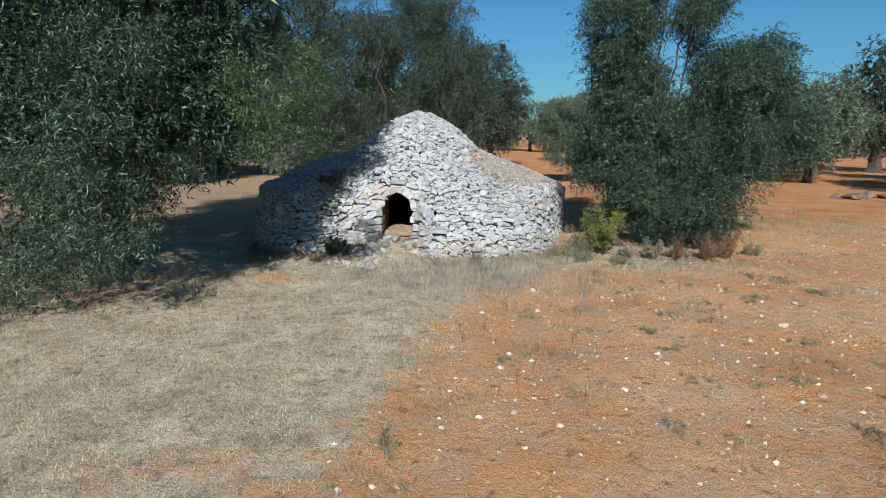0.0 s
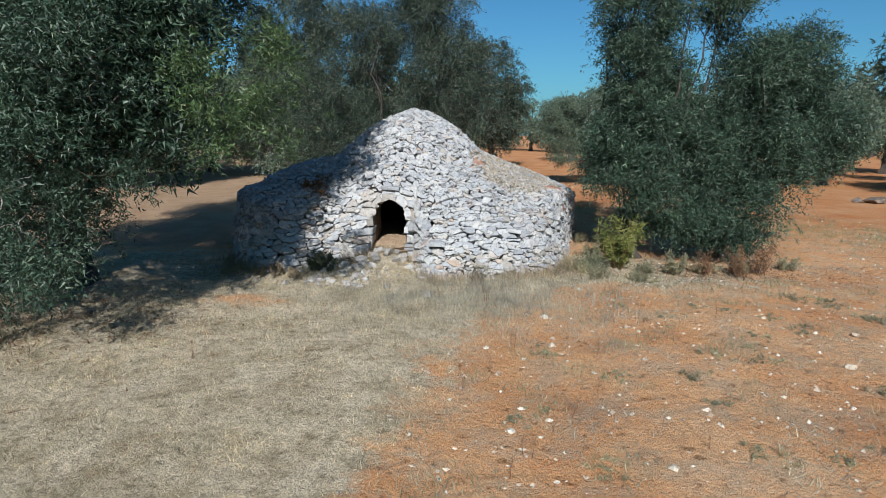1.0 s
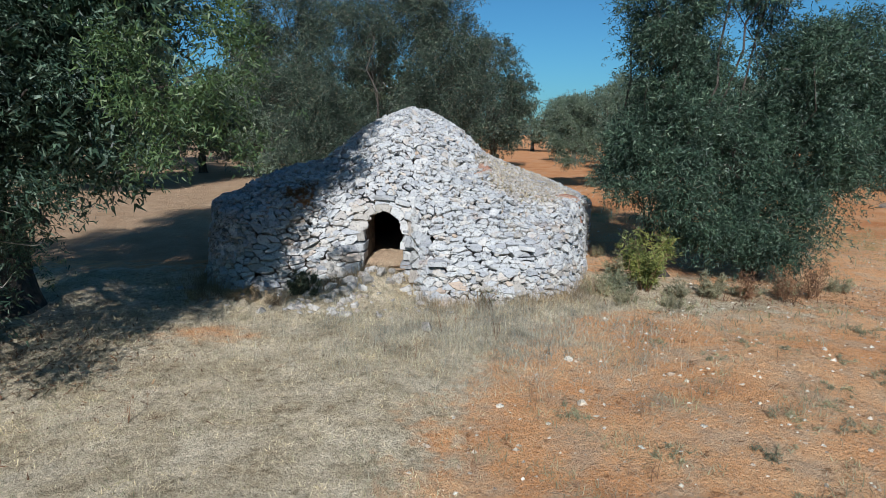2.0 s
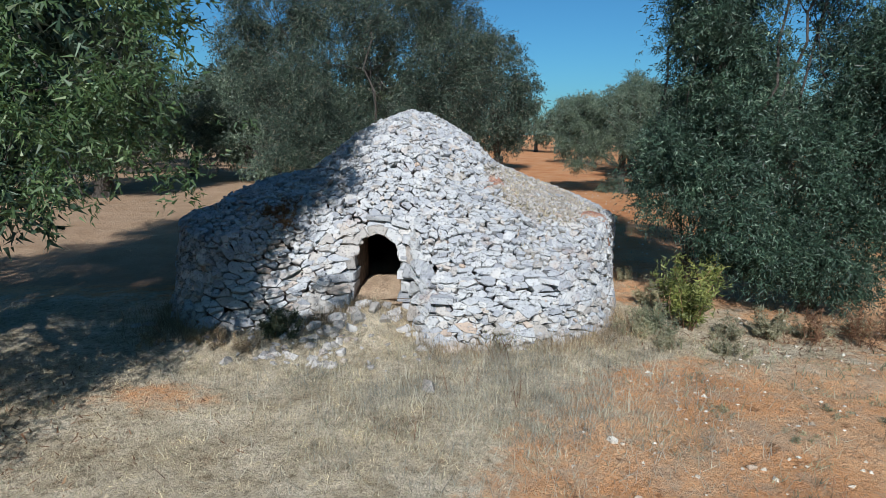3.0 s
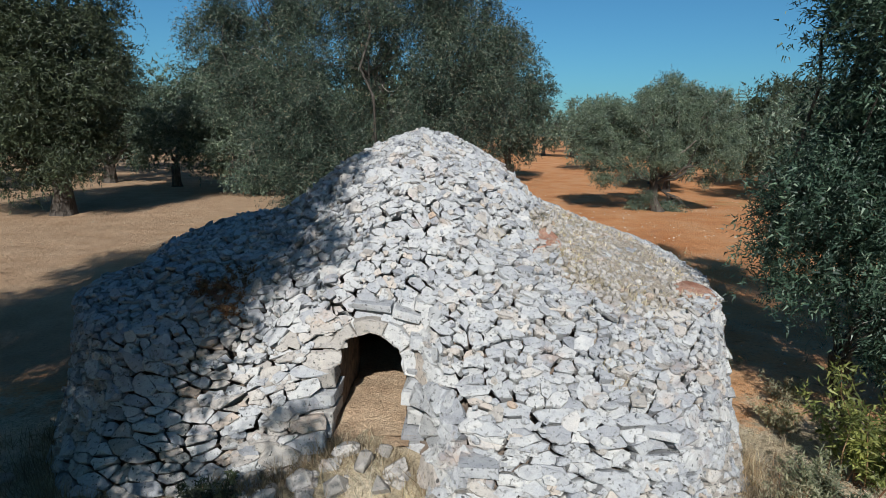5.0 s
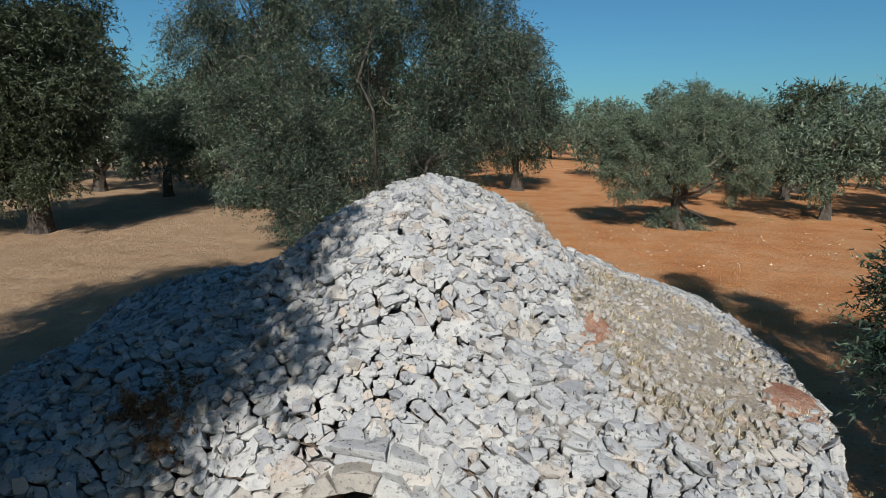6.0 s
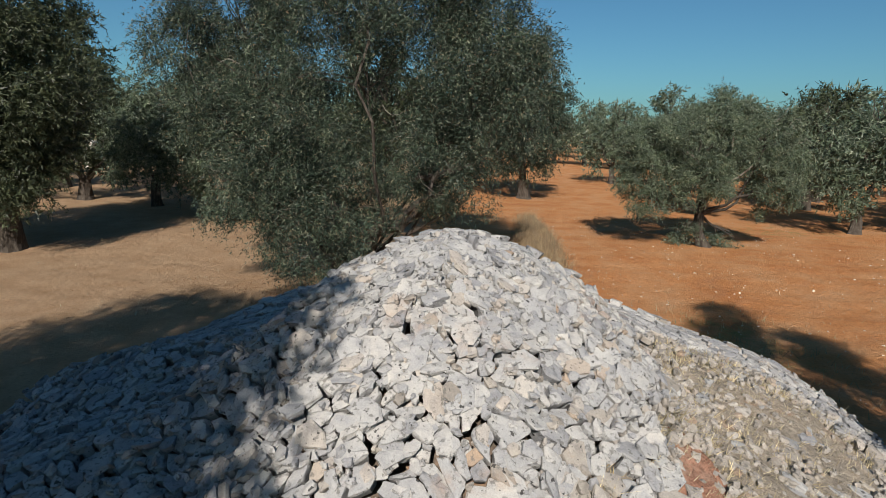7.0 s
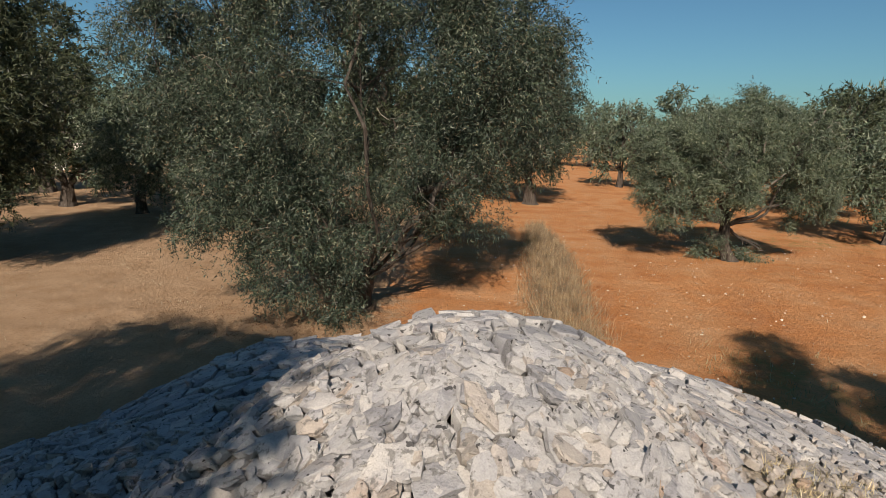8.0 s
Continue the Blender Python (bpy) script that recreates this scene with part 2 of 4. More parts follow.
def arrays_to_mesh(name, verts, faces, mat, smooth=False):
    """A mesh out of an array of places and an array of equal-sided faces."""
    verts, faces = np.asarray(verts, np.float32), np.asarray(faces, np.int32)
    me = bpy.data.meshes.new(name)
    k = faces.shape[1]
    me.vertices.add(len(verts))
    me.vertices.foreach_set("co", verts.ravel())
    me.loops.add(faces.size)
    me.loops.foreach_set("vertex_index", faces.ravel())
    me.polygons.add(len(faces))
    me.polygons.foreach_set("loop_start", np.arange(0, faces.size, k, dtype=np.int32))
    me.update(calc_edges=True)
    me.materials.append(mat)
    if smooth:
        me.polygons.foreach_set("use_smooth", np.ones(len(faces), bool))
    return me


def part(name, me, parent, label=""):
    ob = new(name, me)
    ob.parent = parent
    return tagged(ob, label)


def soup(name, pieces, mat):
    """One mesh out of many (verts, faces) pieces."""
    vs, fs, o = [], [], 0
    for v, f in pieces:
        vs.extend(v)
        fs.extend([tuple(i + o for i in q) for q in f])
        o += len(v)
    me = bpy.data.meshes.new(name)
    me.from_pydata([tuple(p) for p in vs], [], fs)
    me.materials.append(mat)
    return me


# ---- the shape of the ground ----
def smoothstep(a, b, x):
    t = np.clip((x - a) / (b - a), 0, 1)
    return t * t * (3 - 2 * t)


WAVES = [(rng.uniform(-1, 1, 2), rng.uniform(0, 6.3), s) for s in (0.25, 0.25, 0.6, 0.6, 1.4, 1.4, 3.0, 3.0, 3.0)]


def ground_z(x, y):
    x, y = np.asarray(x, float), np.asarray(y, float)
    z = np.zeros_like(x)
    for d, p, s in WAVES:
        z = z + 0.02 / (0.4 + s) * np.sin(s * 2.2 * (d[0] * x + d[1] * y) + p)
    # ramp of fallen earth in front of the door
    z = z + 0.36 * np.exp(-((x + 1.2) / 0.75) ** 2) * smoothstep(12.7, 14.5, y) * (1 - smoothstep(16.5, 17.5, y))
    return z + 0.08 * np.exp(-((x + 2.6) ** 2 + (y - 13.3) ** 2) / 1.2)


def soil_line(y):
    """x of the edge between the dry grass and the tilled red soil."""
    return np.interp(y, [-30, 0, 4.8, 7.4, 9.2, 10.1, 11.1, 12.4, 13, 14], [-8, -2.4, -1.1, -0.4, -0.05, 0.35, 0.95, 1.7, 3.2, 5.0])


def cover(x, y):
    """Shares of thatch, green and pale sand on the ground."""
    x, y = np.asarray(x, float), np.asarray(y, float)
    near = 1 - smoothstep(14.5, 17.5, y)
    thatch = smoothstep(1.2, -0.9, x - soil_line(y)) * near
    thatch = np.maximum(thatch, 0.85 * np.exp(-(((x - 4.5) / 2.6) ** 2 + ((y - 13.6) / 1.2) ** 2)))
    thatch = np.maximum(thatch, 0.4 * smoothstep(1.8, 0.4, np.abs(x - 1.8 - 0.1 * (y - 30))) * smoothstep(24, 28, y) * (1 - smoothstep(38, 46, y)))
    sand = 1.25 * smoothstep(0, -3.5, x + 1.0) * smoothstep(15, 19, y) * (1 - 0.3 * smoothstep(28, 40, y))
    green = 0.42 * np.exp(-(((x - 12) / 5) ** 2 + ((y - 20) / 3.5) ** 2)) + 0.5 * np.exp(-(((x - 5.4) / 1.3) ** 2 + ((y - 25.5) / 2.2) ** 2))
    green = green + 0.5 * np.exp(-(((x + 13) / 5) ** 2 + ((y - 46) / 2.5) ** 2)) + 0.35 * np.exp(-(((x + 22) / 6) ** 2 + ((y - 36) / 3) ** 2)) + 0.4 * np.exp(-(((x - 14) / 6) ** 2 + ((y - 41) / 2.5) ** 2))
    thatch = thatch * (1 - 0.75 * np.exp(-((x + 3.4) / 0.9) ** 2 - ((y - 11.6) / 0.45) ** 2) - 0.55 * np.exp(-((x + 2.2) / 0.8) ** 2 - ((y - 4.6) / 0.5) ** 2))
    return thatch, green, sand


def build_ground():
    ax = np.concatenate([-np.geomspace(500, 13, 26), np.arange(-12, 14, 0.17), np.geomspace(14.2, 500, 26)])
    ay = np.concatenate([-np.geomspace(400, 4, 22), np.arange(-3, 34, 0.17), np.geomspace(34.5, 900, 40)])
    gx, gy = np.meshgrid(ax, ay)
    gz = ground_z(gx, gy)
    v = np.stack([gx, gy, gz], -1).reshape(-1, 3)
    nx, ny = len(ax), len(ay)
    i = (np.arange(ny - 1)[:, None] * nx + np.arange(nx - 1)[None]).ravel()
    me = arrays_to_mesh("ground", v, np.stack([i, i + 1, i + 1 + nx, i + nx], -1), MAT_GROUND, True)
    t, g, s = cover(v[:, 0], v[:, 1])
    strewn = 1 - 0.75 * smoothstep(15, 24, v[:, 1])
    col = me.color_attributes.new("cover", "FLOAT_COLOR", "POINT")
    col.data.foreach_set("color", np.stack([t, g, s, strewn], -1).astype(np.float32).ravel())
    tagged(new("ground", me), "red tilled olive-grove soil with dry straw thatch", "ground", kind="structure")


build_ground()

# ---- the shape of the stone hut ----
AX, AY, TOP_Z = -0.793, 17.547, 3.495
SHAPE = [  # degrees from the front; foot radius, rim radius and height, cone foot radius and height, cone curve, swell of the terrace
    (-180, 5.19, 4.83, 1.68, 1.98, 2.32, 0.49, 0.01),
    (-150, 5.2, 4.86, 1.85, 1.97, 2.22, 0.5, 0.02),
    (-125, 5.13, 4.56, 1.48, 1.93, 2.28, 0.64, 0.09),
    (-105, 4.91, 4.44, 1.64, 1.8, 2.29, 0.58, 0.16),
    (-90, 4.71, 4.31, 1.39, 1.96, 2.16, 0.66, 0.08),
    (-69, 4.68, 4.47, 1.48, 2.19, 2.22, 0.66, 0.02),
    (-52, 4.83, 4.25, 1.24, 1.88, 2.24, 0.66, -0.04),
    (-43, 4.97, 3.72, 1.14, 1.89, 2.29, 0.66, 0.05),
    (-32, 4.57, 3.29, 1.16, 2.13, 2.32, 0.66, 0.1),
    (-20, 3.62, 2.88, 1.6, 2.08, 2.27, 0.66, 0.06),
    (-13, 3.18, 2.66, 1.62, 2.07, 2.29, 0.66, 0.04),
    (-4, 3.15, 2.6, 1.6, 1.93, 2.29, 0.66, 0.03),
    (2, 3.36, 2.6, 1.45, 1.91, 2.31, 0.59, 0.03),
    (6.5, 4.34, 3.51, 1.02, 1.89, 2.29, 0.6, 0.02),
    (17, 4.57, 4.06, 1.01, 1.95, 2.25, 0.63, 0.03),
    (30, 4.79, 4.38, 0.96, 1.95, 2.18, 0.66, 0.04),
    (39, 4.8, 4.42, 1.03, 1.94, 2.14, 0.66, 0.07),
    (48, 4.64, 4.17, 1.22, 1.93, 2.2, 0.66, 0.05),
    (60, 4.27, 3.97, 1.56, 2.13, 2.08, 0.66, -0.15),
    (82, 3.95, 3.92, 1.44, 1.99, 2.13, 0.66, -0.04),
    (105, 4.53, 4.57, 1.26, 1.71, 2.3, 0.61, 0.13),
    (125, 5.25, 4.99, 1.44, 2.06, 2.44, 0.6, -0.06),
    (145, 5.23, 4.86, 1.62, 2.04, 2.54, 0.49, 0.09),
    (180, 5.19, 4.83, 1.68, 1.98, 2.32, 0.49, 0.01)]
SHAPE_A = np.array(SHAPE)


def profile(deg):
    """The hut's outline from foot to top, as (radius, height), in one direction: wall, sloping terrace, stepped cone."""
    rb, rr, zr, rc, zc, curve, swell = (np.interp(deg, SHAPE_A[:, 0], SHAPE_A[:, k]) for k in range(1, 8))
    pts = [(rb, -0.12), (rr, zr), ((rr + rc) / 2, (zr + zc) / 2 + swell)]
    pts += [(rc * (1 - f) ** curve, zc + (TOP_Z - zc) * f) for f in (0, 0.14, 0.28, 0.42, 0.56, 0.70, 0.82, 0.91, 0.97, 1.0)]
    p = np.array(pts)
    return np.concatenate([[0], np.cumsum(np.hypot(*np.diff(p, axis=0).T))]), p


def on_hut(deg, s):
    """The place on the hut at arc length s from the foot, with the way up the slope, the way along and the normal."""
    acc, p = profile(deg)
    s = min(max(s, 0.0), acc[-1] - 1e-4)
    k = min(int(np.searchsorted(acc, s, "right")) - 1, len(p) - 2)
    f = (s - acc[k]) / (acc[k + 1] - acc[k])
    r, z = p[k] + f * (p[k + 1] - p[k])
    a = radians(deg)
    out = Vector((math.sin(a), -math.cos(a), 0))
    return Vector((AX, AY, 0)) + out * r + Vector((0, 0, z)), r, k, f


def hut_frame(deg, s):
    q, r, k, f = on_hut(deg, s)
    up = on_hut(deg, s + 0.12)[0] - on_hut(deg, s - 0.12)[0]
    d = min(max(8.0 / max(r, 0.25), 1.2), 25)
    along = on_hut(deg + d if deg + d <= 180 else deg + d - 360, s)[0] - on_hut(deg - d if deg - d >= -180 else deg - d + 360, s)[0]
    along.normalize()
    nrm = along.cross(up).normalized()
    return q, along, nrm.cross(along).normalized(), nrm, r


DOOR_X, DOOR_HALF, ARCH_Z, DOOR_Y = -1.22, 0.37, 1.06, 14.72


def near_door(q, grow=0.0):
    """Inside the door's opening, jambs and arch."""
    dx = abs(q.x - DOOR_X)
    if q.y > 16:
        return False
    if q.z < ARCH_Z:
        return dx < DOOR_HALF + 0.27 + grow
    return math.hypot(q.x - DOOR_X, q.z - ARCH_Z) < DOOR_HALF + 0.18 + grow


HOLES = [(-0.60, 1.51, 0.17, 0.10), (-2.02, 1.46, 0.22, 0.07), (-0.12, 0.59, 0.18, 0.055), (1.55, 0.83, 0.20, 0.075)]


def in_hole(q):
    return q.y < 15.6 and any(((q.x - hx) / hw) ** 2 + ((q.z - hz) / hh) ** 2 < 1 for hx, hz, hw, hh in HOLES)


def earthy(deg, r, z):
    """The share of bare earth on the terrace of the hut."""
    if r < 1.7 or z < 1.05:
        return -1.0
    wob = 0.35 * noise.noise(Vector((deg * 0.05, r * 1.6, 3.1)))
    return max(0.0, 1 - abs((deg - 80) / 42) ** 2.2) * max(0.0, 1 - abs((r - 2.75) / 1.15) ** 2.4) * 1.25 - 0.05 + wob


def build_seeds():
    seeds = []
    s = 0.08
    row = 0
    while s < 6.6:
        deg = -180 + (row % 2) * 1.7
        step_s = 0.096 if s < 1.25 else 0.085
        while deg < 180:
            acc, p = profile(deg)
            if s < acc[-1] - 0.05:
                q, along, up, nrm, r = hut_frame(deg, s + rng.normal(0, 0.042))
                back = abs(deg) > 118
                wide = (0.19 if q.z < 1.1 else 0.14 if r > 2.0 else 0.15) * (1.8 if back else 1.0) * rng.uniform(0.4, 1.75)
                if r > 0.5 and not near_door(q, 0.03) and not in_hole(q) and not (q.y < 15 and abs(q.x - DOOR_X) < 0.45 and q.z < 1.0):
                    if rng.random() > 0.22:
                        seeds.append((q, along, up, nrm, deg, r))
                deg += math.degrees(wide / max(r, 0.22))
            else:
                deg += 8
        s += step_s
        row += 1
    top = []
    for _ in range(600):
        r, deg = 0.5 * math.sqrt(rng.random()), rng.uniform(-180, 180)
        acc, p = profile(deg)
        q, along, up, nrm, r = hut_frame(deg, float(np.interp(-r, -p[:, 0], acc)))
        if all((q - o[0]).length > 0.085 for o in top):
            top.append((q, along, up, nrm, deg, r))
    seeds += top
    return seeds


def clip_poly(poly, nx, ny, d):
    out = []
    for i, (x0, y0) in enumerate(poly):
        x1, y1 = poly[(i + 1) % len(poly)]
        a, b = nx * x0 + ny * y0 - d, nx * x1 + ny * y1 - d
        if a <= 0:
            out.append((x0, y0))
        if a * b < 0:
            t = a / (a - b)
            out.append((x0 + t * (x1 - x0), y0 + t * (y1 - y0)))
    return out


def ragged(poly):
    """The outline with its long sides broken by a corner."""
    out = []
    for i, (x0, y0) in enumerate(poly):
        x1, y1 = poly[(i + 1) % len(poly)]
        ln = math.hypot(x1 - x0, y1 - y0)
        if ln < 0.02 and len(poly) > 4:
            continue
        out.append((x0, y0))
        if ln > 0.09:
            t = rng.uniform(0.3, 0.7)
            k = rng.normal(-0.03, 0.06)
            out.append((x0 + t * (x1 - x0) - (y1 - y0) * k, y0 + t * (y1 - y0) + (x1 - x0) * k))
    return out if len(out) > 2 else poly


def stone_piece(q, along, up, nrm, poly, proud, thick, gap, lean, round_off=False, slab=False):
    """A worn slab: its outline drawn in by the joint, edges broken, its back sunk in the wall."""
    cx, cy = sum(p[0] for p in poly) / len(poly), sum(p[1] for p in poly) / len(poly)
    size = max(0.05, math.sqrt(sum((p[0] - cx) ** 2 + (p[1] - cy) ** 2 for p in poly) / len(poly)))
    ring = [(cx + (x - cx) * max(0.5, 1 - gap / size), cy + (y - cy) * max(0.5, 1 - gap / size)) for x, y in poly]
    vs = []
    lx, ly = lean
    edge = 0.012 + 0.02 * rng.random()
    rings = ((0.74, 0.0, 0.010), (0.93, 0.25 * edge, 0.008), (0.99, edge + 0.012, 0.005), (0.90, thick, 0.0)) if round_off else ((0.80, 0.0, 0.008), (0.985, edge, 0.007), (0.85, thick, 0.0))
    if slab:
        rings = ((0.90, 0.0, 0.006), (0.995, 0.008, 0.006), (0.94, 0.035, 0.003), (0.66, thick, 0.0))
    for inset, dep, jit in rings:
        for x, y in ring:
            x, y = cx + (x - cx) * inset + rng.normal(0, jit), cy + (y - cy) * inset + rng.normal(0, jit)
            vs.append(q + along * x + up * y + nrm * (proud - dep + (lx * (x - cx) + ly * (y - cy) if dep < 0.1 else 0) + rng.normal(0, jit * 0.6)))
    n = len(ring)
    vs.append(q + along * cx + up * cy + nrm * (proud + rng.uniform(0, 0.012)))
    fs = [(len(vs) - 1, i, (i + 1) % n) for i in range(n)]
    for a in range(0, n * (len(rings) - 1), n):
        fs += [(a + i, a + n + i, a + n + (i + 1) % n, a + (i + 1) % n) for i in range(n)]
    return vs, fs


def build_hut():
    hut = tagged(new("trullo"), "grey dry-stone trullo hut with low arched doorway", "stone hut")
    seeds = build_seeds()
    P = np.array([s[0] for s in seeds], np.float32)
    stones, near_pieces, warm_pieces = [], [], []
    cell = {}
    for i, p in enumerate(P):
        cell.setdefault(tuple((p // 0.6).astype(int)), []).append(i)
    for i, (q, along, up, nrm, deg, r) in enumerate(seeds):
        k = (P[i] // 0.6).astype(int)
        near = [j for dx in (-1, 0, 1) for dy in (-1, 0, 1) for dz in (-1, 0, 1) for j in cell.get((k[0] + dx, k[1] + dy, k[2] + dz), ()) if j != i]
        squash = 2.2 if q.z < 1.15 else 1.5
        poly = [(-0.34, -0.17), (0, -0.2), (0.34, -0.17), (0.37, 0), (0.34, 0.17), (0, 0.2), (-0.34, 0.17), (-0.37, 0)]
        if r < 0.9:
            poly = [(a * 0.55, b * 0.6) for a, b in poly]
        flat = []
        for j in near:
            d = seeds[j][0] - q
            if abs(d.dot(nrm)) < 0.3:
                flat.append((d.dot(along), d.dot(up)))
        flat.sort(key=lambda e: e[0] ** 2 + (squash * e[1]) ** 2)
        for x, y in flat[:14]:
            poly = clip_poly(poly, x, squash * squash * y, (x * x + (squash * y) ** 2) / 2)
            if len(poly) < 3:
                break
        if len(poly) < 3:
            continue
        ea = earthy(deg, r, q.z)
        if ea > 0.4 and rng.random() < 0.6:
            continue
        area = abs(sum(poly[a][0] * poly[a - 1][1] - poly[a - 1][0] * poly[a][1] for a in range(len(poly)))) / 2
        if area < 0.0016:
            continue
        flatness = max(0.0, nrm.z)
        flat_top = flatness > 0.45
        proud = rng.normal(0.03, 0.024 if flat_top else 0.042) - (0.02 if ea > 0.3 else 0)
        lean = (rng.normal(0, 0.05), rng.normal(-0.07, 0.06)) if flat_top else (rng.normal(0, 0.12), rng.normal(-0.10, 0.12))
        fine = q.y < 16.6 and abs(deg) < 75 and not flat_top
        piece = stone_piece(q, along, up, nrm, ragged(poly) if abs(deg) < 100 else poly, proud, 0.14 if flat_top else 0.2, rng.uniform(0.004, 0.012) if r < 1.0 else rng.uniform(0.007, 0.021) if flat_top else rng.uniform(0.006, 0.02), lean, fine, flat_top)
        front = q.y < 15.2 and -2.4 < q.x < 2.1 and q.z < 1.75
        warm = (-3.3 < q.x < -1.5 and q.z < 1.45 and q.y < 15.3 and rng.random() < 0.55) or (q.z < 0.5 and rng.random() < (0.85 if q.x > 0.9 else 0.35)) or (ea > 0.1 and rng.random() < 0.4)
        stones.append((front, warm, piece, q))
    # stones of every size set over and between the others in the walls
    set_in = 0
    while set_in < 1700:
        deg, s = rng.uniform(-100, 100), rng.uniform(0.12, 2.1)
        q, along, up, nrm, r = hut_frame(deg, s)
        if q.z > 1.75 or nrm.z > 0.55 or near_door(q, 0.10) or in_hole(q) or (q.y < 15 and abs(q.x - DOOR_X) < 0.5 and q.z < 1.0):
            continue
        w = rng.choice([rng.uniform(0.03, 0.06), rng.uniform(0.06, 0.10), rng.uniform(0.10, 0.19)], p=[0.58, 0.28, 0.14])
        turn = rng.normal(0, 0.3)
        a, b = along * math.cos(turn) + up * math.sin(turn), up * math.cos(turn) - along * math.sin(turn)
        k = int(rng.integers(5, 9))
        squat = rng.uniform(0.35, 0.8)
        poly = [(w * rng.uniform(0.72, 1.2) * math.cos(t), w * squat * rng.uniform(0.72, 1.2) * math.sin(t)) for t in (np.arange(k) + rng.uniform(-0.35, 0.35, k)) * 2 * math.pi / k]
        piece = stone_piece(q, a, b, nrm, poly, rng.uniform(0.025, 0.075) + 0.15 * w, 0.16, 0.0, (rng.normal(0, 0.16), rng.normal(-0.06, 0.18)), True, False)
        warm = (-3.3 < q.x < -1.5 and q.y < 15.3 and rng.random() < 0.5) or (q.z < 0.5 and rng.random() < (0.6 if q.x > 0.6 else 0.4)) or rng.random() < 0.08
        stones.append((q.y < 15.2 and -2.4 < q.x < 2.1 and w > 0.09, warm, piece, q))
        set_in += 1
    # thin slabs and chips lying loose over the roof
    loose = 0
    while loose < 4800:
        deg, s = rng.uniform(-125, 125), rng.uniform(1.0, 5.9)
        if s > profile(deg)[0][-1] - 0.04:
            continue
        q, along, up, nrm, r = hut_frame(deg, s)
        if rng.random() > (0.75 if r < 2.3 else 0.85) or near_door(q, 0.12) or in_hole(q) or q.z < 1.0:
            continue
        turn = rng.uniform(0, math.pi)
        a, b = along * math.cos(turn) + up * math.sin(turn), up * math.cos(turn) - along * math.sin(turn)
        dirt = earthy(deg, r, q.z) > 0.2
        w = rng.uniform(0.02, 0.055) if dirt or rng.random() < 0.7 else rng.uniform(0.055, 0.12)
        k = int(rng.integers(5, 8))
        squat = rng.uniform(0.45, 0.9)
        poly = [(w * rng.uniform(0.8, 1.15) * math.cos(t), w * squat * rng.uniform(0.8, 1.15) * math.sin(t)) for t in (np.arange(k) + rng.uniform(-0.3, 0.3, k)) * 2 * math.pi / k]
        piece = stone_piece(q, a, b, nrm, poly, rng.uniform(0.03, 0.085), 0.06, 0.0, (rng.normal(0, 0.22), rng.normal(-0.05, 0.22)), False, True)
        (warm_pieces if dirt or rng.random() < 0.15 else near_pieces).append(piece)
        loose += 1
    singles = [s for s in stones if s[0]]
    singles.sort(key=lambda s: (s[3] - Vector((-0.7, 13.6, 1.0))).length)
    single_ids = {id(s) for s in singles[:280]}
    for s in stones:
        if id(s) not in single_ids:
            (warm_pieces if s[1] else near_pieces).append(s[2])
    tagged(part("rubble_masonry", soup("rubble_masonry", near_pieces, MAT_STONE), hut, "grey lichen-flecked limestone rubble courses"), kind="stuff")
    tagged(part("warm_rubble_masonry", soup("warm_rubble_masonry", warm_pieces, MAT_STONE_WARM), hut, "buff and pinkish limestone rubble"), kind="stuff")
    # rubble fill behind the stones, its dark colour deepening the shade in the joints, open at the doorway
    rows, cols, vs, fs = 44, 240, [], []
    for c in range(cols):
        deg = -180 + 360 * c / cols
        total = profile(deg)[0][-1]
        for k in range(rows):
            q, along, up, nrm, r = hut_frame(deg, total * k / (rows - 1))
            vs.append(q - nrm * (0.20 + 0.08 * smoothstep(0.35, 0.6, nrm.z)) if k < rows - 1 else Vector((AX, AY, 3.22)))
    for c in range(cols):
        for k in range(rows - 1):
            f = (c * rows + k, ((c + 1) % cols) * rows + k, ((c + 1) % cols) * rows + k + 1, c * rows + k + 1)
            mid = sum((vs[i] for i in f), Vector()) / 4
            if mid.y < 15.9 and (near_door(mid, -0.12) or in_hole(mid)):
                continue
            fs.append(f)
    part("rubble_core", soup("rubble_core", [(vs, fs)], MAT_CORE), hut, "packed rubble and earth fill, coloured dark as shaded joints")
    # passage through the thick wall
    arc = [(DOOR_HALF * math.cos(a), ARCH_Z + DOOR_HALF * math.sin(a)) for a in np.linspace(0, math.pi, 13)]
    prof = [(DOOR_HALF, -0.1)] + arc + [(-DOOR_HALF, -0.1)]
    vs, fs = [], []
    for y in (DOOR_Y + 0.08, DOOR_Y + 0.5, DOOR_Y + 1.0, DOOR_Y + 1.6):
        for x, z in prof:
            vs.append(Vector((DOOR_X + x * (1.02 + rng.normal(0, 0.02)), y, z + rng.normal(0, 0.012))))
    n = len(prof)
    for a in range(3):
        fs += [(a * n + i, a * n + i + 1, (a + 1) * n + i + 1, (a + 1) * n + i) for i in range(n - 1)]
    part("passage", soup("passage", [(vs, fs)], MAT_CORE), hut, "dark stone-lined door passage")
    part("inner_floor", soup("inner_floor", [([Vector((AX + 1.9 * math.cos(a) * 0.9, AY - 0.7 + 2.3 * math.sin(a), 0.37 + rng.normal(0, 0.02))) for a in np.linspace(0, 2 * math.pi, 25)[:-1]], [tuple(range(24))])], MAT_BUFF), hut, "bare earth floor inside the doorway")
    # buff earth heaped up in the passage, trodden down towards the sill
    vs, fs = [], []
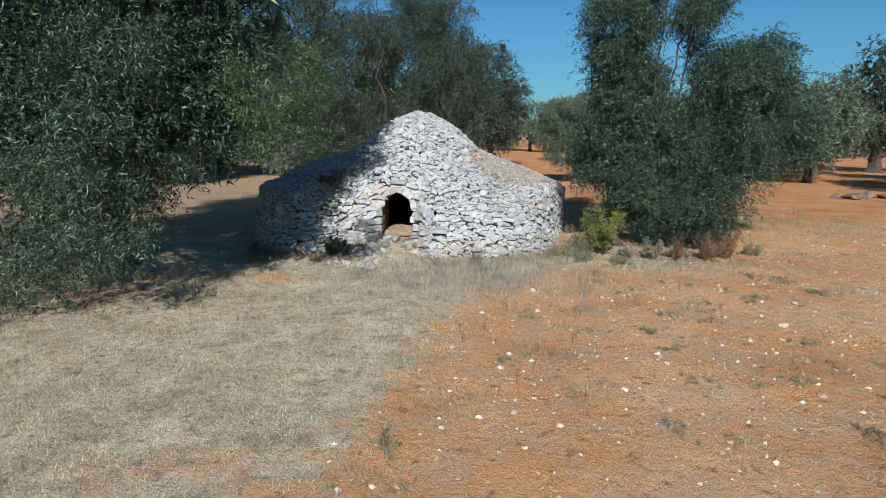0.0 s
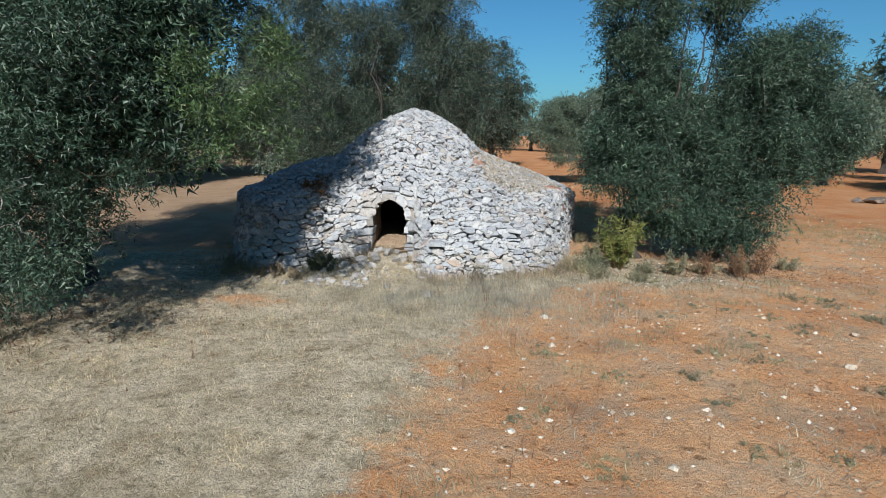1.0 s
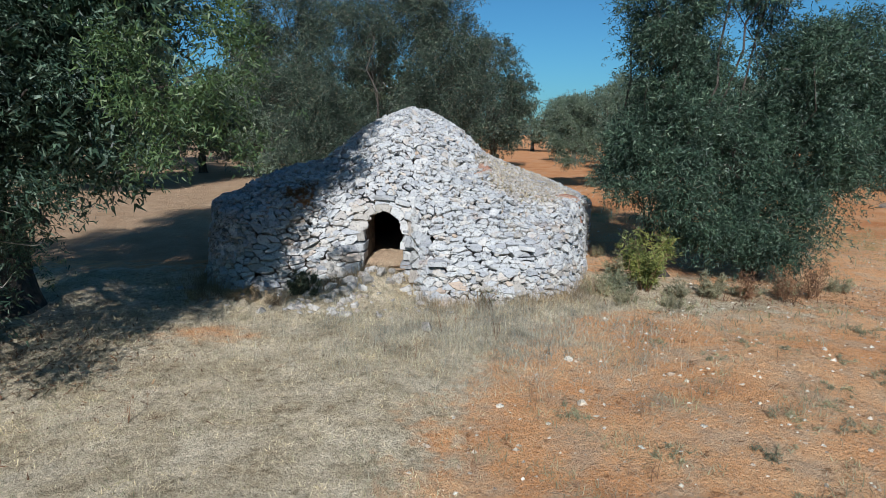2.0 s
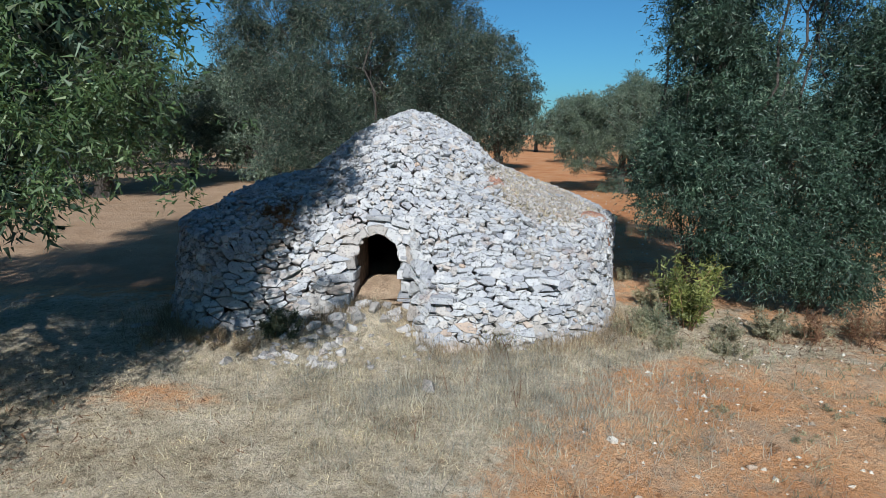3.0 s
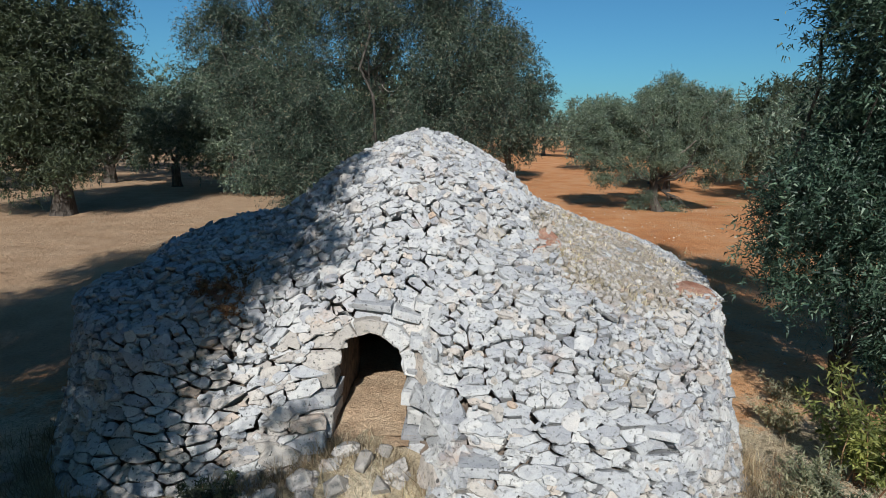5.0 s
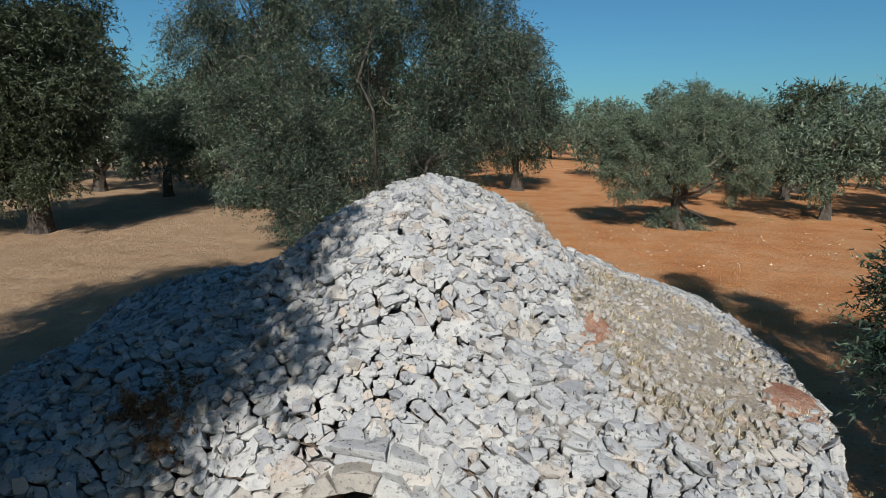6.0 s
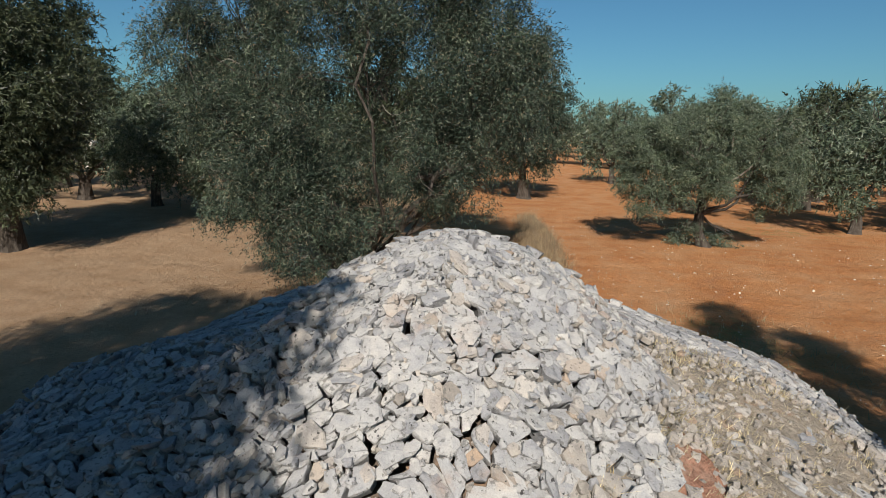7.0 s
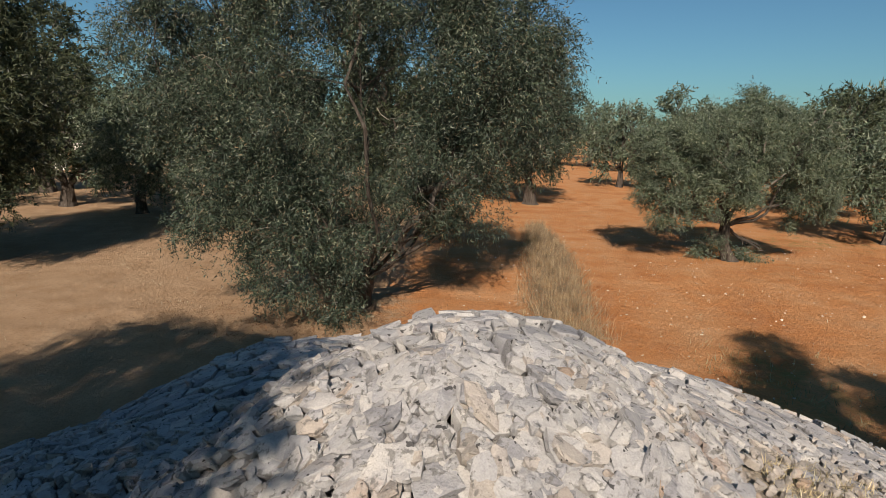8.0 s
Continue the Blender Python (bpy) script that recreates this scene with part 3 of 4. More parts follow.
    for a in range(15):
        for b in range(15):
            u, v = a / 14 * 2 - 1, b / 14
            h = 0.17 * (1 - abs(u) ** 2.2 * 0.5) * math.sin(math.pi * min(1.0, v * 1.15) * 0.62) ** 1.3
            q = Vector((DOOR_X + u * (DOOR_HALF + 0.06), DOOR_Y - 0.25 + v * 1.5, 0.30 + h))
            vs.append(q + Vector((0, 0, 0.05 * noise.noise(q * 5.0) + 0.02 * noise.noise(q * 14.0))))
    fs = [(a * 15 + b, a * 15 + 15 + b, a * 15 + 16 + b, a * 15 + b + 1) for a in range(14) for b in range(14)]
    me = soup("earth_mound", [(vs, fs)], MAT_BUFF)
    me.polygons.foreach_set("use_smooth", np.ones(len(me.polygons), bool))
    part("earth_mound", me, hut, "buff earth heaped in the doorway")
    for front, warm, piece, q in singles[:280]:
        part("stone", soup("stone", [piece], MAT_STONE_WARM if warm else MAT_STONE), hut)
    return hut


HUT = build_hut()


def block(cx, cy, cz, w, d, h, turn=0.0, lean=0.0, worn=0.035):
    """A rough squared block with broken edges and uneven faces."""
    bm = bmesh.new()
    for sx in (-0.5, 0.5):
        for sy in (-0.5, 0.5):
            for sz in (-0.5, 0.5):
                for _ in range(3):
                    k = rng.uniform(0.66, 1.0, 3)
                    bm.verts.new((sx * w * k[0], sy * d * k[1], sz * h * k[2]))
    hull = bmesh.ops.convex_hull(bm, input=bm.verts[:])
    bmesh.ops.delete(bm, geom=[g for g in hull["geom_interior"] if isinstance(g, bmesh.types.BMVert)], context="VERTS")
    bmesh.ops.bevel(bm, geom=bm.edges[:], offset=min(worn * 0.3, h * 0.08), segments=1, affect="EDGES", clamp_overlap=True)
    bm.transform(pose(cx, cy, cz, 0, lean, turn))
    return bm


def bm_part(name, bm, mat, parent, label=""):
    me = bpy.data.meshes.new(name)
    bm.to_mesh(me)
    bm.free()
    me.materials.append(mat)
    return part(name, me, parent, label)


def build_doorway():
    y = DOOR_Y
    z = 0.12
    for w, h, dx, turn in ((0.42, 0.19, 0.02, 4), (0.46, 0.16, 0.0, -3), (0.44, 0.22, 0.03, 5), (0.40, 0.175, 0.0, -4), (0.44, 0.12, 0.02, 3), (0.34, 0.11, 0.05, -6)):
        bm_part("jamb_stone", block(DOOR_X + DOOR_HALF + w / 2 + dx - 0.02, y + 0.06 + 0.10 * z, z + h / 2, w, 0.5, h - 0.008, turn, rng.normal(0, 2)), MAT_STONE, HUT)
        z += h
    z = 0.08
    for w, h, dx, warm in ((0.44, 0.22, 0.0, 1), (0.36, 0.18, 0.02, 0), (0.42, 0.16, 0.0, 1), (0.36, 0.19, -0.01, 0), (0.40, 0.26, 0.0, 1)):
        bm_part("jamb_stone", block(DOOR_X - DOOR_HALF - w / 2 - dx + 0.02, y + 0.07 + 0.10 * z, z + h / 2, w, 0.5, h - 0.008, rng.normal(0, 5), rng.normal(0, 2)), MAT_STONE_WARM if warm else MAT_STONE, HUT)
        z += h
    cuts = [-8, 30, 66, 112, 150, 187]
    for a0, a1 in zip(cuts[:-1], cuts[1:]):
        bm = bmesh.new()
        ro = DOOR_HALF + rng.uniform(0.13, 0.17)
        front, back = [], []
        k = 5
        prof = [(DOOR_HALF - 0.005, a) for a in np.linspace(a0 + 0.8, a1 - 0.8, k)] + [(ro, a) for a in np.linspace(a1 - 1.2, a0 + 1.2, k)]
        dy = rng.normal(0, 0.015)
        for r, a in prof:
            c, s = math.cos(radians(a)), math.sin(radians(a))
            yy = y + 0.02 + 0.18 * (ARCH_Z + r * s - 0.9) - 0.09 + dy
            j = rng.normal(0, 0.012, 3)
            front.append(bm.verts.new((DOOR_X + r * c + j[0], yy + j[1] + 0.012, ARCH_Z + r * s + j[2])))
            back.append(bm.verts.new((DOOR_X + r * c, yy + 0.26, ARCH_Z + r * s)))
        bm.faces.new(front[::-1])
        bm.faces.new(back)
        for i in range(len(prof)):
            bm.faces.new((front[i], front[(i + 1) % len(prof)], back[(i + 1) % len(prof)], back[i]))
        bmesh.ops.recalc_face_normals(bm, faces=bm.faces[:])
        bmesh.ops.bevel(bm, geom=[e for e in bm.edges if all(v in front for v in e.verts)], offset=0.014, segments=1, affect="EDGES")
        bm_part("arch_stone", bm, MAT_STONE_WARM if a0 > 50 else MAT_STONE, HUT, "pale weathered arch stone")
    # thin slabs laid above the arch and over the wall's small holes
    for x, yy, z, w, h, lean in ((-1.66, 14.86, 1.46, 0.40, 0.10, -20), (-1.2, 14.92, 1.69, 0.44, 0.09, 3), (-0.84, 14.92, 1.60, 0.32, 0.10, 16), (-0.60, 15.0, 1.65, 0.40, 0.11, 20), (-2.02, 15.02, 1.56, 0.50, 0.11, -8), (-0.60, 14.74, 1.36, 0.42, 0.14, 2),
                                 (-0.12, 13.64, 0.68, 0.38, 0.10, 2), (1.5, 13.87, 0.93, 0.34, 0.09, 8)):
        bm_part("slab", block(x, yy + (0.12 if z > 1 else 0.0), z, w, 0.42, h, rng.normal(0, 6), lean, 0.025), MAT_STONE, HUT)


build_doorway()


def clay_share(deg, r, z):
    wob = 0.5 * noise.noise(Vector((deg * 0.12, r * 3.0, 8.1)))
    return max(1 - ((deg - 68) / 9) ** 2 - ((r - 3.75) / 0.45) ** 2, 0.85 - ((deg - 52) / 15) ** 2 - ((r - 2.02) / 0.27) ** 2, -0.6) + wob


def shoulder_share(deg, r, z):
    wob = 0.5 * noise.noise(Vector((deg * 0.12, r * 3.0, 1.1)))
    return max(0.9 - ((deg + 44) / 8) ** 2 - ((r - 3.0) / 0.4) ** 2, -0.6) + wob


def build_earth_cover(share, name, mat, label, lift, start=30):
    """Earth and withered turf that has settled on the terrace."""
    vs, fs, idx = [], [], {}
    for c in range(150):
        for k in range(46):
            deg, s = start + c * 0.72, 1.15 + k * 0.075
            q, r = on_hut(deg, s)[:2]
            e = share(deg, r, q.z)
            nrm = hut_frame(deg, s)[3] if e > -0.3 else Vector((0, 0, 1))
            h = lift - 0.075 + 0.115 * min(1.0, max(0.0, e + 0.1)) + 0.03 * noise.noise(q * 3.0) + 0.015 * noise.noise(q * 9.0)
            idx[c, k] = len(vs)
            vs.append((q + nrm * h, e))
    for c in range(149):
        for k in range(45):
            f = (idx[c, k], idx[c + 1, k], idx[c + 1, k + 1], idx[c, k + 1])
            if max(vs[i][1] for i in f) > -0.1:
                fs.append(f)
    me = soup(name, [([v[0] for v in vs], fs)], mat)
    me.polygons.foreach_set("use_smooth", np.ones(len(me.polygons), bool))
    part(name, me, HUT, label)


build_earth_cover(earthy, "earth_cover", MAT_EARTH, "brown earth settled on the terrace", 0.0)
build_earth_cover(clay_share, "clay_patch", MAT_CLAY, "bare red clay at the terrace rim", 0.035)
build_earth_cover(shoulder_share, "clay_patch", MAT_CLAY, "rust-red clay showing between shaded stones", 0.02, -100)


# ---- trees ----
def tube(path, radii, sides=7):
    """A tapered limb along a path."""
    vs, fs = [], []
    for i, (p, r) in enumerate(zip(path, radii)):
        d = (path[min(i + 1, len(path) - 1)] - path[max(i - 1, 0)]).normalized()
        a = d.orthogonal().normalized()
        b = d.cross(a)
        for k in range(sides):
            t = 2 * math.pi * k / sides
            rr = r * (1 + 0.18 * math.sin(3 * t + i * 0.9))
            vs.append(p + (a * math.cos(t) + b * math.sin(t)) * rr)
        if i:
            o = (i - 1) * sides
            fs += [(o + k, o + (k + 1) % sides, o + sides + (k + 1) % sides, o + sides + k) for k in range(sides)]
    vs.append(path[-1])
    o = (len(path) - 1) * sides
    fs += [(o + k, o + (k + 1) % sides, len(vs) - 1) for k in range(sides)]
    return vs, fs


def limb(a, b, r0, r1, wob, steps=7, sides=6):
    mid = (b - a).length
    path = []
    bend = Vector(rng.normal(0, wob, 3)) * mid
    for i in range(steps + 1):
        t = i / steps
        path.append(a.lerp(b, t) + bend * math.sin(math.pi * t) + Vector(rng.normal(0, 0.02, 3)) * mid * (0 < t < 1))
    return tube(path, [r0 + (r1 - r0) * (i / steps) ** 0.8 for i in range(steps + 1)], sides)


def leaves(centres, outs, per, twig, size, droop, plain=False):
    """Leaves set along short twigs that start at the given places; plain: three-cornered, for trees far off."""
    n = len(centres)
    d = outs * 0.7 + rng.normal(0, 0.5, (n, 3)) + np.array([0, 0, -droop])
    d /= np.linalg.norm(d, axis=1, keepdims=True)
    ln = twig * rng.uniform(0.5, 1.35, (n, 1))
    t = rng.random((n, per, 1))
    sag = np.array([0, 0, -1.0]) * (t ** 2) * droop * 0.35 * twig
    pos = centres[:, None] + d[:, None] * t * ln[:, None] + sag + rng.normal(0, 0.015 + 0.04 * twig, (n, per, 3))
    ax = d[:, None] * 0.7 + rng.normal(0, 0.7, (n, per, 3))
    ax /= np.linalg.norm(ax, axis=2, keepdims=True)
    side = np.cross(ax, rng.normal(0, 1, (n, per, 3)))
    side /= np.linalg.norm(side, axis=2, keepdims=True) + 1e-9
    sz = size * rng.uniform(0.6, 1.4, (n, per, 1))
    w = sz * (0.14 if plain else 0.125)
    if plain:
        v = np.stack([pos - side * w, pos + side * w, pos + ax * sz], 2).reshape(-1, 3)
        return v, np.arange(len(v)).reshape(-1, 3)
    v = np.stack([pos, pos + ax * sz * 0.5 + side * w, pos + ax * sz, pos + ax * sz * 0.5 - side * w], 2).reshape(-1, 3)
    return v, np.arange(len(v)).reshape(-1, 4)


def crown_mesh(name, blobs, count, size, mat, twig=0.4, droop=0.5, per=12, gap=0.5, floor=0.15, plain=False, lump=0.26, bunch=16):
    """Leafy tufts over the shells of a few rounded masses, with hollows between the tufts."""
    vol = np.array([(b[3] * b[4] * b[5]) ** (2 / 3) for b in blobs])
    share = vol / vol.sum()
    starts, ways = [], []
    for b, sh in zip(blobs, share):
        n = max(6, int(count * sh / per))
        c, rad = np.array(b[:3]), np.array(b[3:6])
        tufts = max(3, int(n / bunch))
        m = int(tufts * 1.6) + 6
        d = rng.normal(0, 1, (m, 3))
        d /= np.linalg.norm(d, axis=1, keepdims=True)
        swell = np.array([noise.noise(Vector(q * 2.1 + c)) for q in d]) * 0.5 + np.array([noise.noise(Vector(q * 5.0 + c * 1.7)) for q in d]) * 0.3
        rho = (0.42 + 0.60 * rng.random(m) ** 0.5) * (1 + 0.55 * swell)
        p = c + d * rad * rho[:, None]
        hole = np.array([noise.noise(Vector(q * (1.05 / (0.35 + 0.18 * rad.mean())))) for q in p])
        keep = np.flatnonzero((hole > -0.32 * gap - 0.05) & (p[:, 2] > floor))
        pick = keep[rng.integers(0, min(len(keep), tufts), n)]
        big = lump * (0.7 + 0.12 * rad.mean())
        off = rng.normal(0, 1, (n, 3)) * big * rng.uniform(0.6, 1.3, (m, 1))[pick]
        q = p[pick] + off * np.array([1, 1, 0.8])
        w = d[pick] * 0.6 + off / (np.linalg.norm(off, axis=1, keepdims=True) + 1e-6)
        ok = q[:, 2] > floor * 0.6
        starts.append(q[ok])
        ways.append(w[ok])
    v, f = leaves(np.concatenate(starts), np.concatenate(ways), per, twig, size, droop, plain)
    return arrays_to_mesh(name, v, f, mat)


def build_tree(name, label, foot, blobs, count, size, mat, girth=0.3, fork=1.2, stems=1, group="", upper=(), slim=1.0, bases=(), twiggy=0, **more):
    """An olive tree: a gnarled trunk that forks, limbs into every part of the crown, and leafy twigs."""
    tree = tagged(new(name), label, "tree", group)
    x, y = foot[:2]
    z = float(ground_z(x, y)) - 0.1
    tree.location = (x, y, z)
    o = Vector((x, y, z))
    local = [(b[0] - x, b[1] - y, b[2] - z, *b[3:]) for b in blobs]
    forks = []
    for s in range(len(bases) or stems):
        a = Vector((*bases[s], 0)) if bases else Vector((rng.normal(0, 0.25), rng.normal(0, 0.25), 0)) if stems > 1 else Vector((0, 0, 0))
        spread = 1.15 if bases else 2.2
        top = Vector((a.x * spread + rng.normal(0, 0.15), a.y * spread + rng.normal(0, 0.15), fork))
        mid = a.lerp(top, 0.5) + Vector(rng.normal(0, 0.06, 3))
        g = girth / math.sqrt(stems)
        stem = tube([a, a.lerp(mid, 0.4), mid, mid.lerp(top, 0.6), top], [g * 1.5, g * 1.1, g * 0.92, g * 0.9, g * 0.8], 10)
        part("trunk", soup("trunk", [stem], MAT_BARK), tree, "gnarled grey-brown trunk")
        forks.append((top, g))
    for b in local:
        c = Vector(b[:3])
        top, g = min(forks, key=lambda f: (f[0] - c).length)
        end = c + Vector((0, 0, b[5] * 0.25))
        own = [limb(top - Vector((0, 0, 0.15)), end, g * 0.40 * slim, 0.02, 0.09)]
        for _ in range(6):
            d = Vector(rng.normal(0, 1, 3)).normalized()
            tip = c + Vector((d.x * b[3], d.y * b[4], abs(d.z) * b[5])) * 0.85
            own.append(limb(top.lerp(end, rng.uniform(0.45, 0.95)), tip, g * 0.2 * slim, 0.010, 0.10, 4, 4))
        part("limb", soup("limb", own, MAT_BARK), tree)
    part("crown", crown_mesh("crown", local, count, size, mat, **more), tree)
    if twiggy:
        fine = []
        for k in range(twiggy):
            b = local[k % len(local)]
            d = Vector(rng.normal(0, 1, 3)).normalized()
            c, rad = Vector(b[:3]), Vector(b[3:6])
            a = c + Vector((d.x * rad.x, d.y * rad.y, d.z * rad.z)) * rng.uniform(0.55, 0.85)
            e = c + Vector((d.x * rad.x, d.y * rad.y, d.z * rad.z)) * rng.uniform(0.92, 1.04) + Vector(rng.normal(0, 0.10, 3)) * min(rad.x, 1.2)
            if min(a.z, e.z) > 0.3:
                fine.append(limb(a, e, 0.009, 0.003, 0.15, 4, 3))
        tagged(part("twig_spray", soup("twig_spray", fine, MAT_PALE), tree, "thin pale grey twigs"), kind="stuff")
    if upper:
        high = [(b[0] - x, b[1] - y, b[2] - z, *b[3:]) for b in upper]
        part("upper_crown", crown_mesh("upper_crown", high, int(count * 0.55), size * 1.7, mat, twig=0.3, gap=0.0, lump=0.30, plain=True), tree, "dense upper crown")
    return tree


LEFT_TREE = build_tree("olive_tree", "large spreading olive tree shading the hut", (-7.3, 12.7), [
    (-6.4, 10.4, 6.6, 3.7, 3.6, 3.1), (-7.2, 11.2, 8.6, 3.2, 3.0, 2.2), (-4.8, 9.2, 3.2, 1.0, 1.2, 1.2), (-5.0, 9.3, 3.9, 1.0, 1.1, 0.9), (-5.2, 9.0, 2.4, 0.9, 1.0, 0.9), (-4.2, 9.9, 5.0, 1.0, 1.3, 0.9), (-7.8, 10.6, 2.3, 2.1, 1.7, 2.1),
    (-5.9, 9.9, 2.7, 1.2, 1.2, 1.5), (-6.6, 9.0, 0.9, 1.2, 0.9, 0.8), (-5.1, 8.9, 1.7, 0.9, 0.8, 0.9), (-9.5, 11.5, 4.5, 2.5, 2.5, 2.8), (-4.6, 10.2, 7.1, 1.3, 1.6, 1.3)], 370000, 0.072, MAT_OLIVE_DEEP, 0.38, 1.6, twig=0.28, gap=0.35, slim=0.6, lump=0.2, plain=True, bunch=32, twiggy=180,
    upper=[(-3.12, 10.2, 7.4, 1.15, 1.2, 1.4), (-3.15, 10.2, 6.0, 1.1, 1.2, 0.9), (-5.6, 10.4, 7.2, 2.4, 2.4, 2.2), (-7.2, 11.2, 8.8, 3.0, 2.8, 1.6), (-3.65, 10.3, 9.0, 1.1, 1.3, 1.0), (-4.7, 10.2, 4.3, 1.4, 1.2, 1.4), (-4.3, 10.1, 3.2, 0.9, 0.9, 0.75), (-3.75, 10.1, 4.6, 0.5, 0.6, 0.4), (-8.2, 10.8, 5.0, 2.4, 2.0, 2.2), (-5.0, 11.0, 8.2, 1.5, 1.6, 1.2)])
twigs = [(-2.2, 9.2, 3.75, 0.5, 0.5, 0.45), (-2.75, 9.1, 3.15, 0.5, 0.5, 0.4), (-2.05, 9.3, 3.2, 0.3, 0.4, 0.35), (-3.0, 9.2, 3.75, 0.3, 0.4, 0.4)]
part("hanging_branch", crown_mesh("hanging_branch", [(bx + 7.3, by - 12.7, bz, *br) for bx, by, bz, *br in twigs], 7500, 0.065, MAT_OLIVE_SUNLIT, twig=0.22, gap=0.5, lump=0.13, plain=True), LEFT_TREE, "hanging branch in a green lightened as if sunlit")
part("bare_twig", soup("bare_twig", [limb(Vector((a[0] + 7.3, a[1] - 12.7, a[2])), Vector((b[0] + 7.3, b[1] - 12.7, b[2])), 0.016, 0.005, 0.12, 6, 5) for a, b in (
    ((-4.3, 10.0, 4.4), (-2.75, 9.3, 3.15)), ((-3.1, 9.45, 3.5), (-2.2, 9.2, 3.7)), ((-2.95, 9.4, 3.3), (-2.5, 9.1, 2.75)), ((-3.6, 9.7, 3.9), (-3.1, 9.2, 3.0)))], MAT_BARK), LEFT_TREE, "thin bare grey twigs")
build_tree("olive_tree", "bushy two-stemmed olive tree reaching to the ground", (6.0, 15.6), [
    (4.25, 15.3, 5.6, 0.8, 1.0, 1.0), (4.45, 15.4, 4.2, 0.8, 1.0, 0.9), (4.6, 15.6, 3.0, 0.9, 1.0, 0.8), (4.9, 15.3, 6.8, 0.65, 0.8, 0.75), (5.5, 15.4, 7.9, 0.45, 0.6, 0.6),
    (6.2, 15.3, 5.75, 0.55, 0.7, 0.6), (6.5, 15.3, 6.7, 0.45, 0.6, 0.5), (7.0, 15.5, 4.2, 0.8, 1.1, 1.0), (7.9, 15.7, 4.5, 0.8, 1.0, 0.9), (8.5, 15.8, 3.2, 0.8, 1.1, 0.95), (7.3, 15.4, 2.5, 1.0, 1.0, 0.9),
    (9.1, 15.9, 2.8, 0.45, 0.7, 0.7), (5.8, 15.6, 2.8, 0.75, 0.9, 0.85), (5.5, 15.6, 1.4, 0.8, 0.8, 0.9), (6.6, 15.2, 1.3, 1.0, 0.9, 0.9), (4.55, 15.0, 1.9, 0.6, 0.6, 0.7), (5.0, 16.2, 4.0, 0.7, 0.7, 1.1), (3.85, 15.8, 2.5, 0.5, 0.7, 0.9)], 430000, 0.07, MAT_OLIVE_DEEP, 0.2, 1.1, 2, twig=0.26, gap=0.1, lump=0.2, plain=True, slim=0.35, bunch=30, twiggy=200,
    bases=((-1.35, 0.1), (0.4, -0.1)))
BACK_TREE = build_tree("olive_tree", "tall dense olive tree with browned twigs behind the hut", (-3.6, 30.2), [
    (-3.4, 29.8, 5.2, 4.2, 3.5, 3.5), (-3.6, 30.2, 8.6, 3.6, 3.0, 2.4), (-6.0, 28.8, 3.2, 1.6, 1.6, 1.8), (-4.2, 28.3, 1.9, 1.7, 1.4, 1.7), (0.0, 30.2, 5.6, 1.7, 1.9, 2.3), (-1.0, 29.6, 4.0, 1.4, 1.4, 1.1), (-1.2, 29.0, 2.6, 0.8, 0.8, 0.5), (-7.4, 30.5, 8.0, 1.9, 1.6, 1.7), (-0.4, 30.2, 8.2, 1.4, 1.5, 1.5), (-8.6, 30.0, 6.6, 1.2, 1.4, 1.4), (-7.4, 29.6, 4.5, 1.2, 1.3, 1.2), (0.9, 30.4, 6.7, 1.0, 1.2, 1.1)],
    460000, 0.085, MAT_OLIVE_BROWN, 0.42, 1.0, 2, twig=0.38, droop=0.8, floor=0.1, gap=0.8, lump=0.2, plain=True, bunch=38, twiggy=130, slim=0.45)
foot = BACK_TREE.location
for a, b in (((-3.4, 29.4, 1.3), (-1.3, 28.3, 3.3)), ((-1.9, 28.5, 3.1), (-0.4, 28.9, 3.5))):
    part("bough", soup("bough", [limb(Vector(a) - foot, Vector(b) - foot, 0.11, 0.06, 0.10, 8, 8)], MAT_BARK), BACK_TREE, "dark arching bough")
PALE_TREE = build_tree("olive_tree", "low spreading olive tree with pale cut limbs", (9.0, 36.4), [
    (8.3, 36.2, 4.2, 1.8, 1.9, 1.2), (10.7, 36.0, 4.3, 1.4, 1.6, 1.2), (6.4, 36.4, 3.9, 1.2, 1.4, 1.1), (11.3, 36.2, 2.6, 1.0, 1.1, 1.1), (6.3, 35.9, 2.4, 1.0, 1.0, 1.0), (8.2, 35.4, 2.8, 1.0, 1.0, 0.8), (9.4, 36.3, 5.4, 1.0, 1.1, 0.7), (9.8, 36.6, 0.4, 0.45, 0.4, 0.4), (8.3, 36.6, 0.45, 0.5, 0.4, 0.45)],
    190000, 0.085, MAT_OLIVE, 0.20, 1.5, twig=0.3, lump=0.16, gap=1.0, plain=True, bunch=40, twiggy=120)
build_tree("olive_tree", "tall pale olive tree farther down the lane", (3.6, 53.5), [
    (3.4, 53.2, 4.8, 3.0, 3.0, 3.4), (3.0, 53.5, 8.4, 2.4, 2.4, 2.2), (5.4, 53.5, 6.4, 1.3, 1.6, 2.0), (0.6, 53.5, 6.5, 2.0, 2.0, 2.4)], 70000, 0.18, MAT_OLIVE_BROWN, 0.4, 1.4, twig=0.6, droop=0.8, gap=0.3, plain=True)
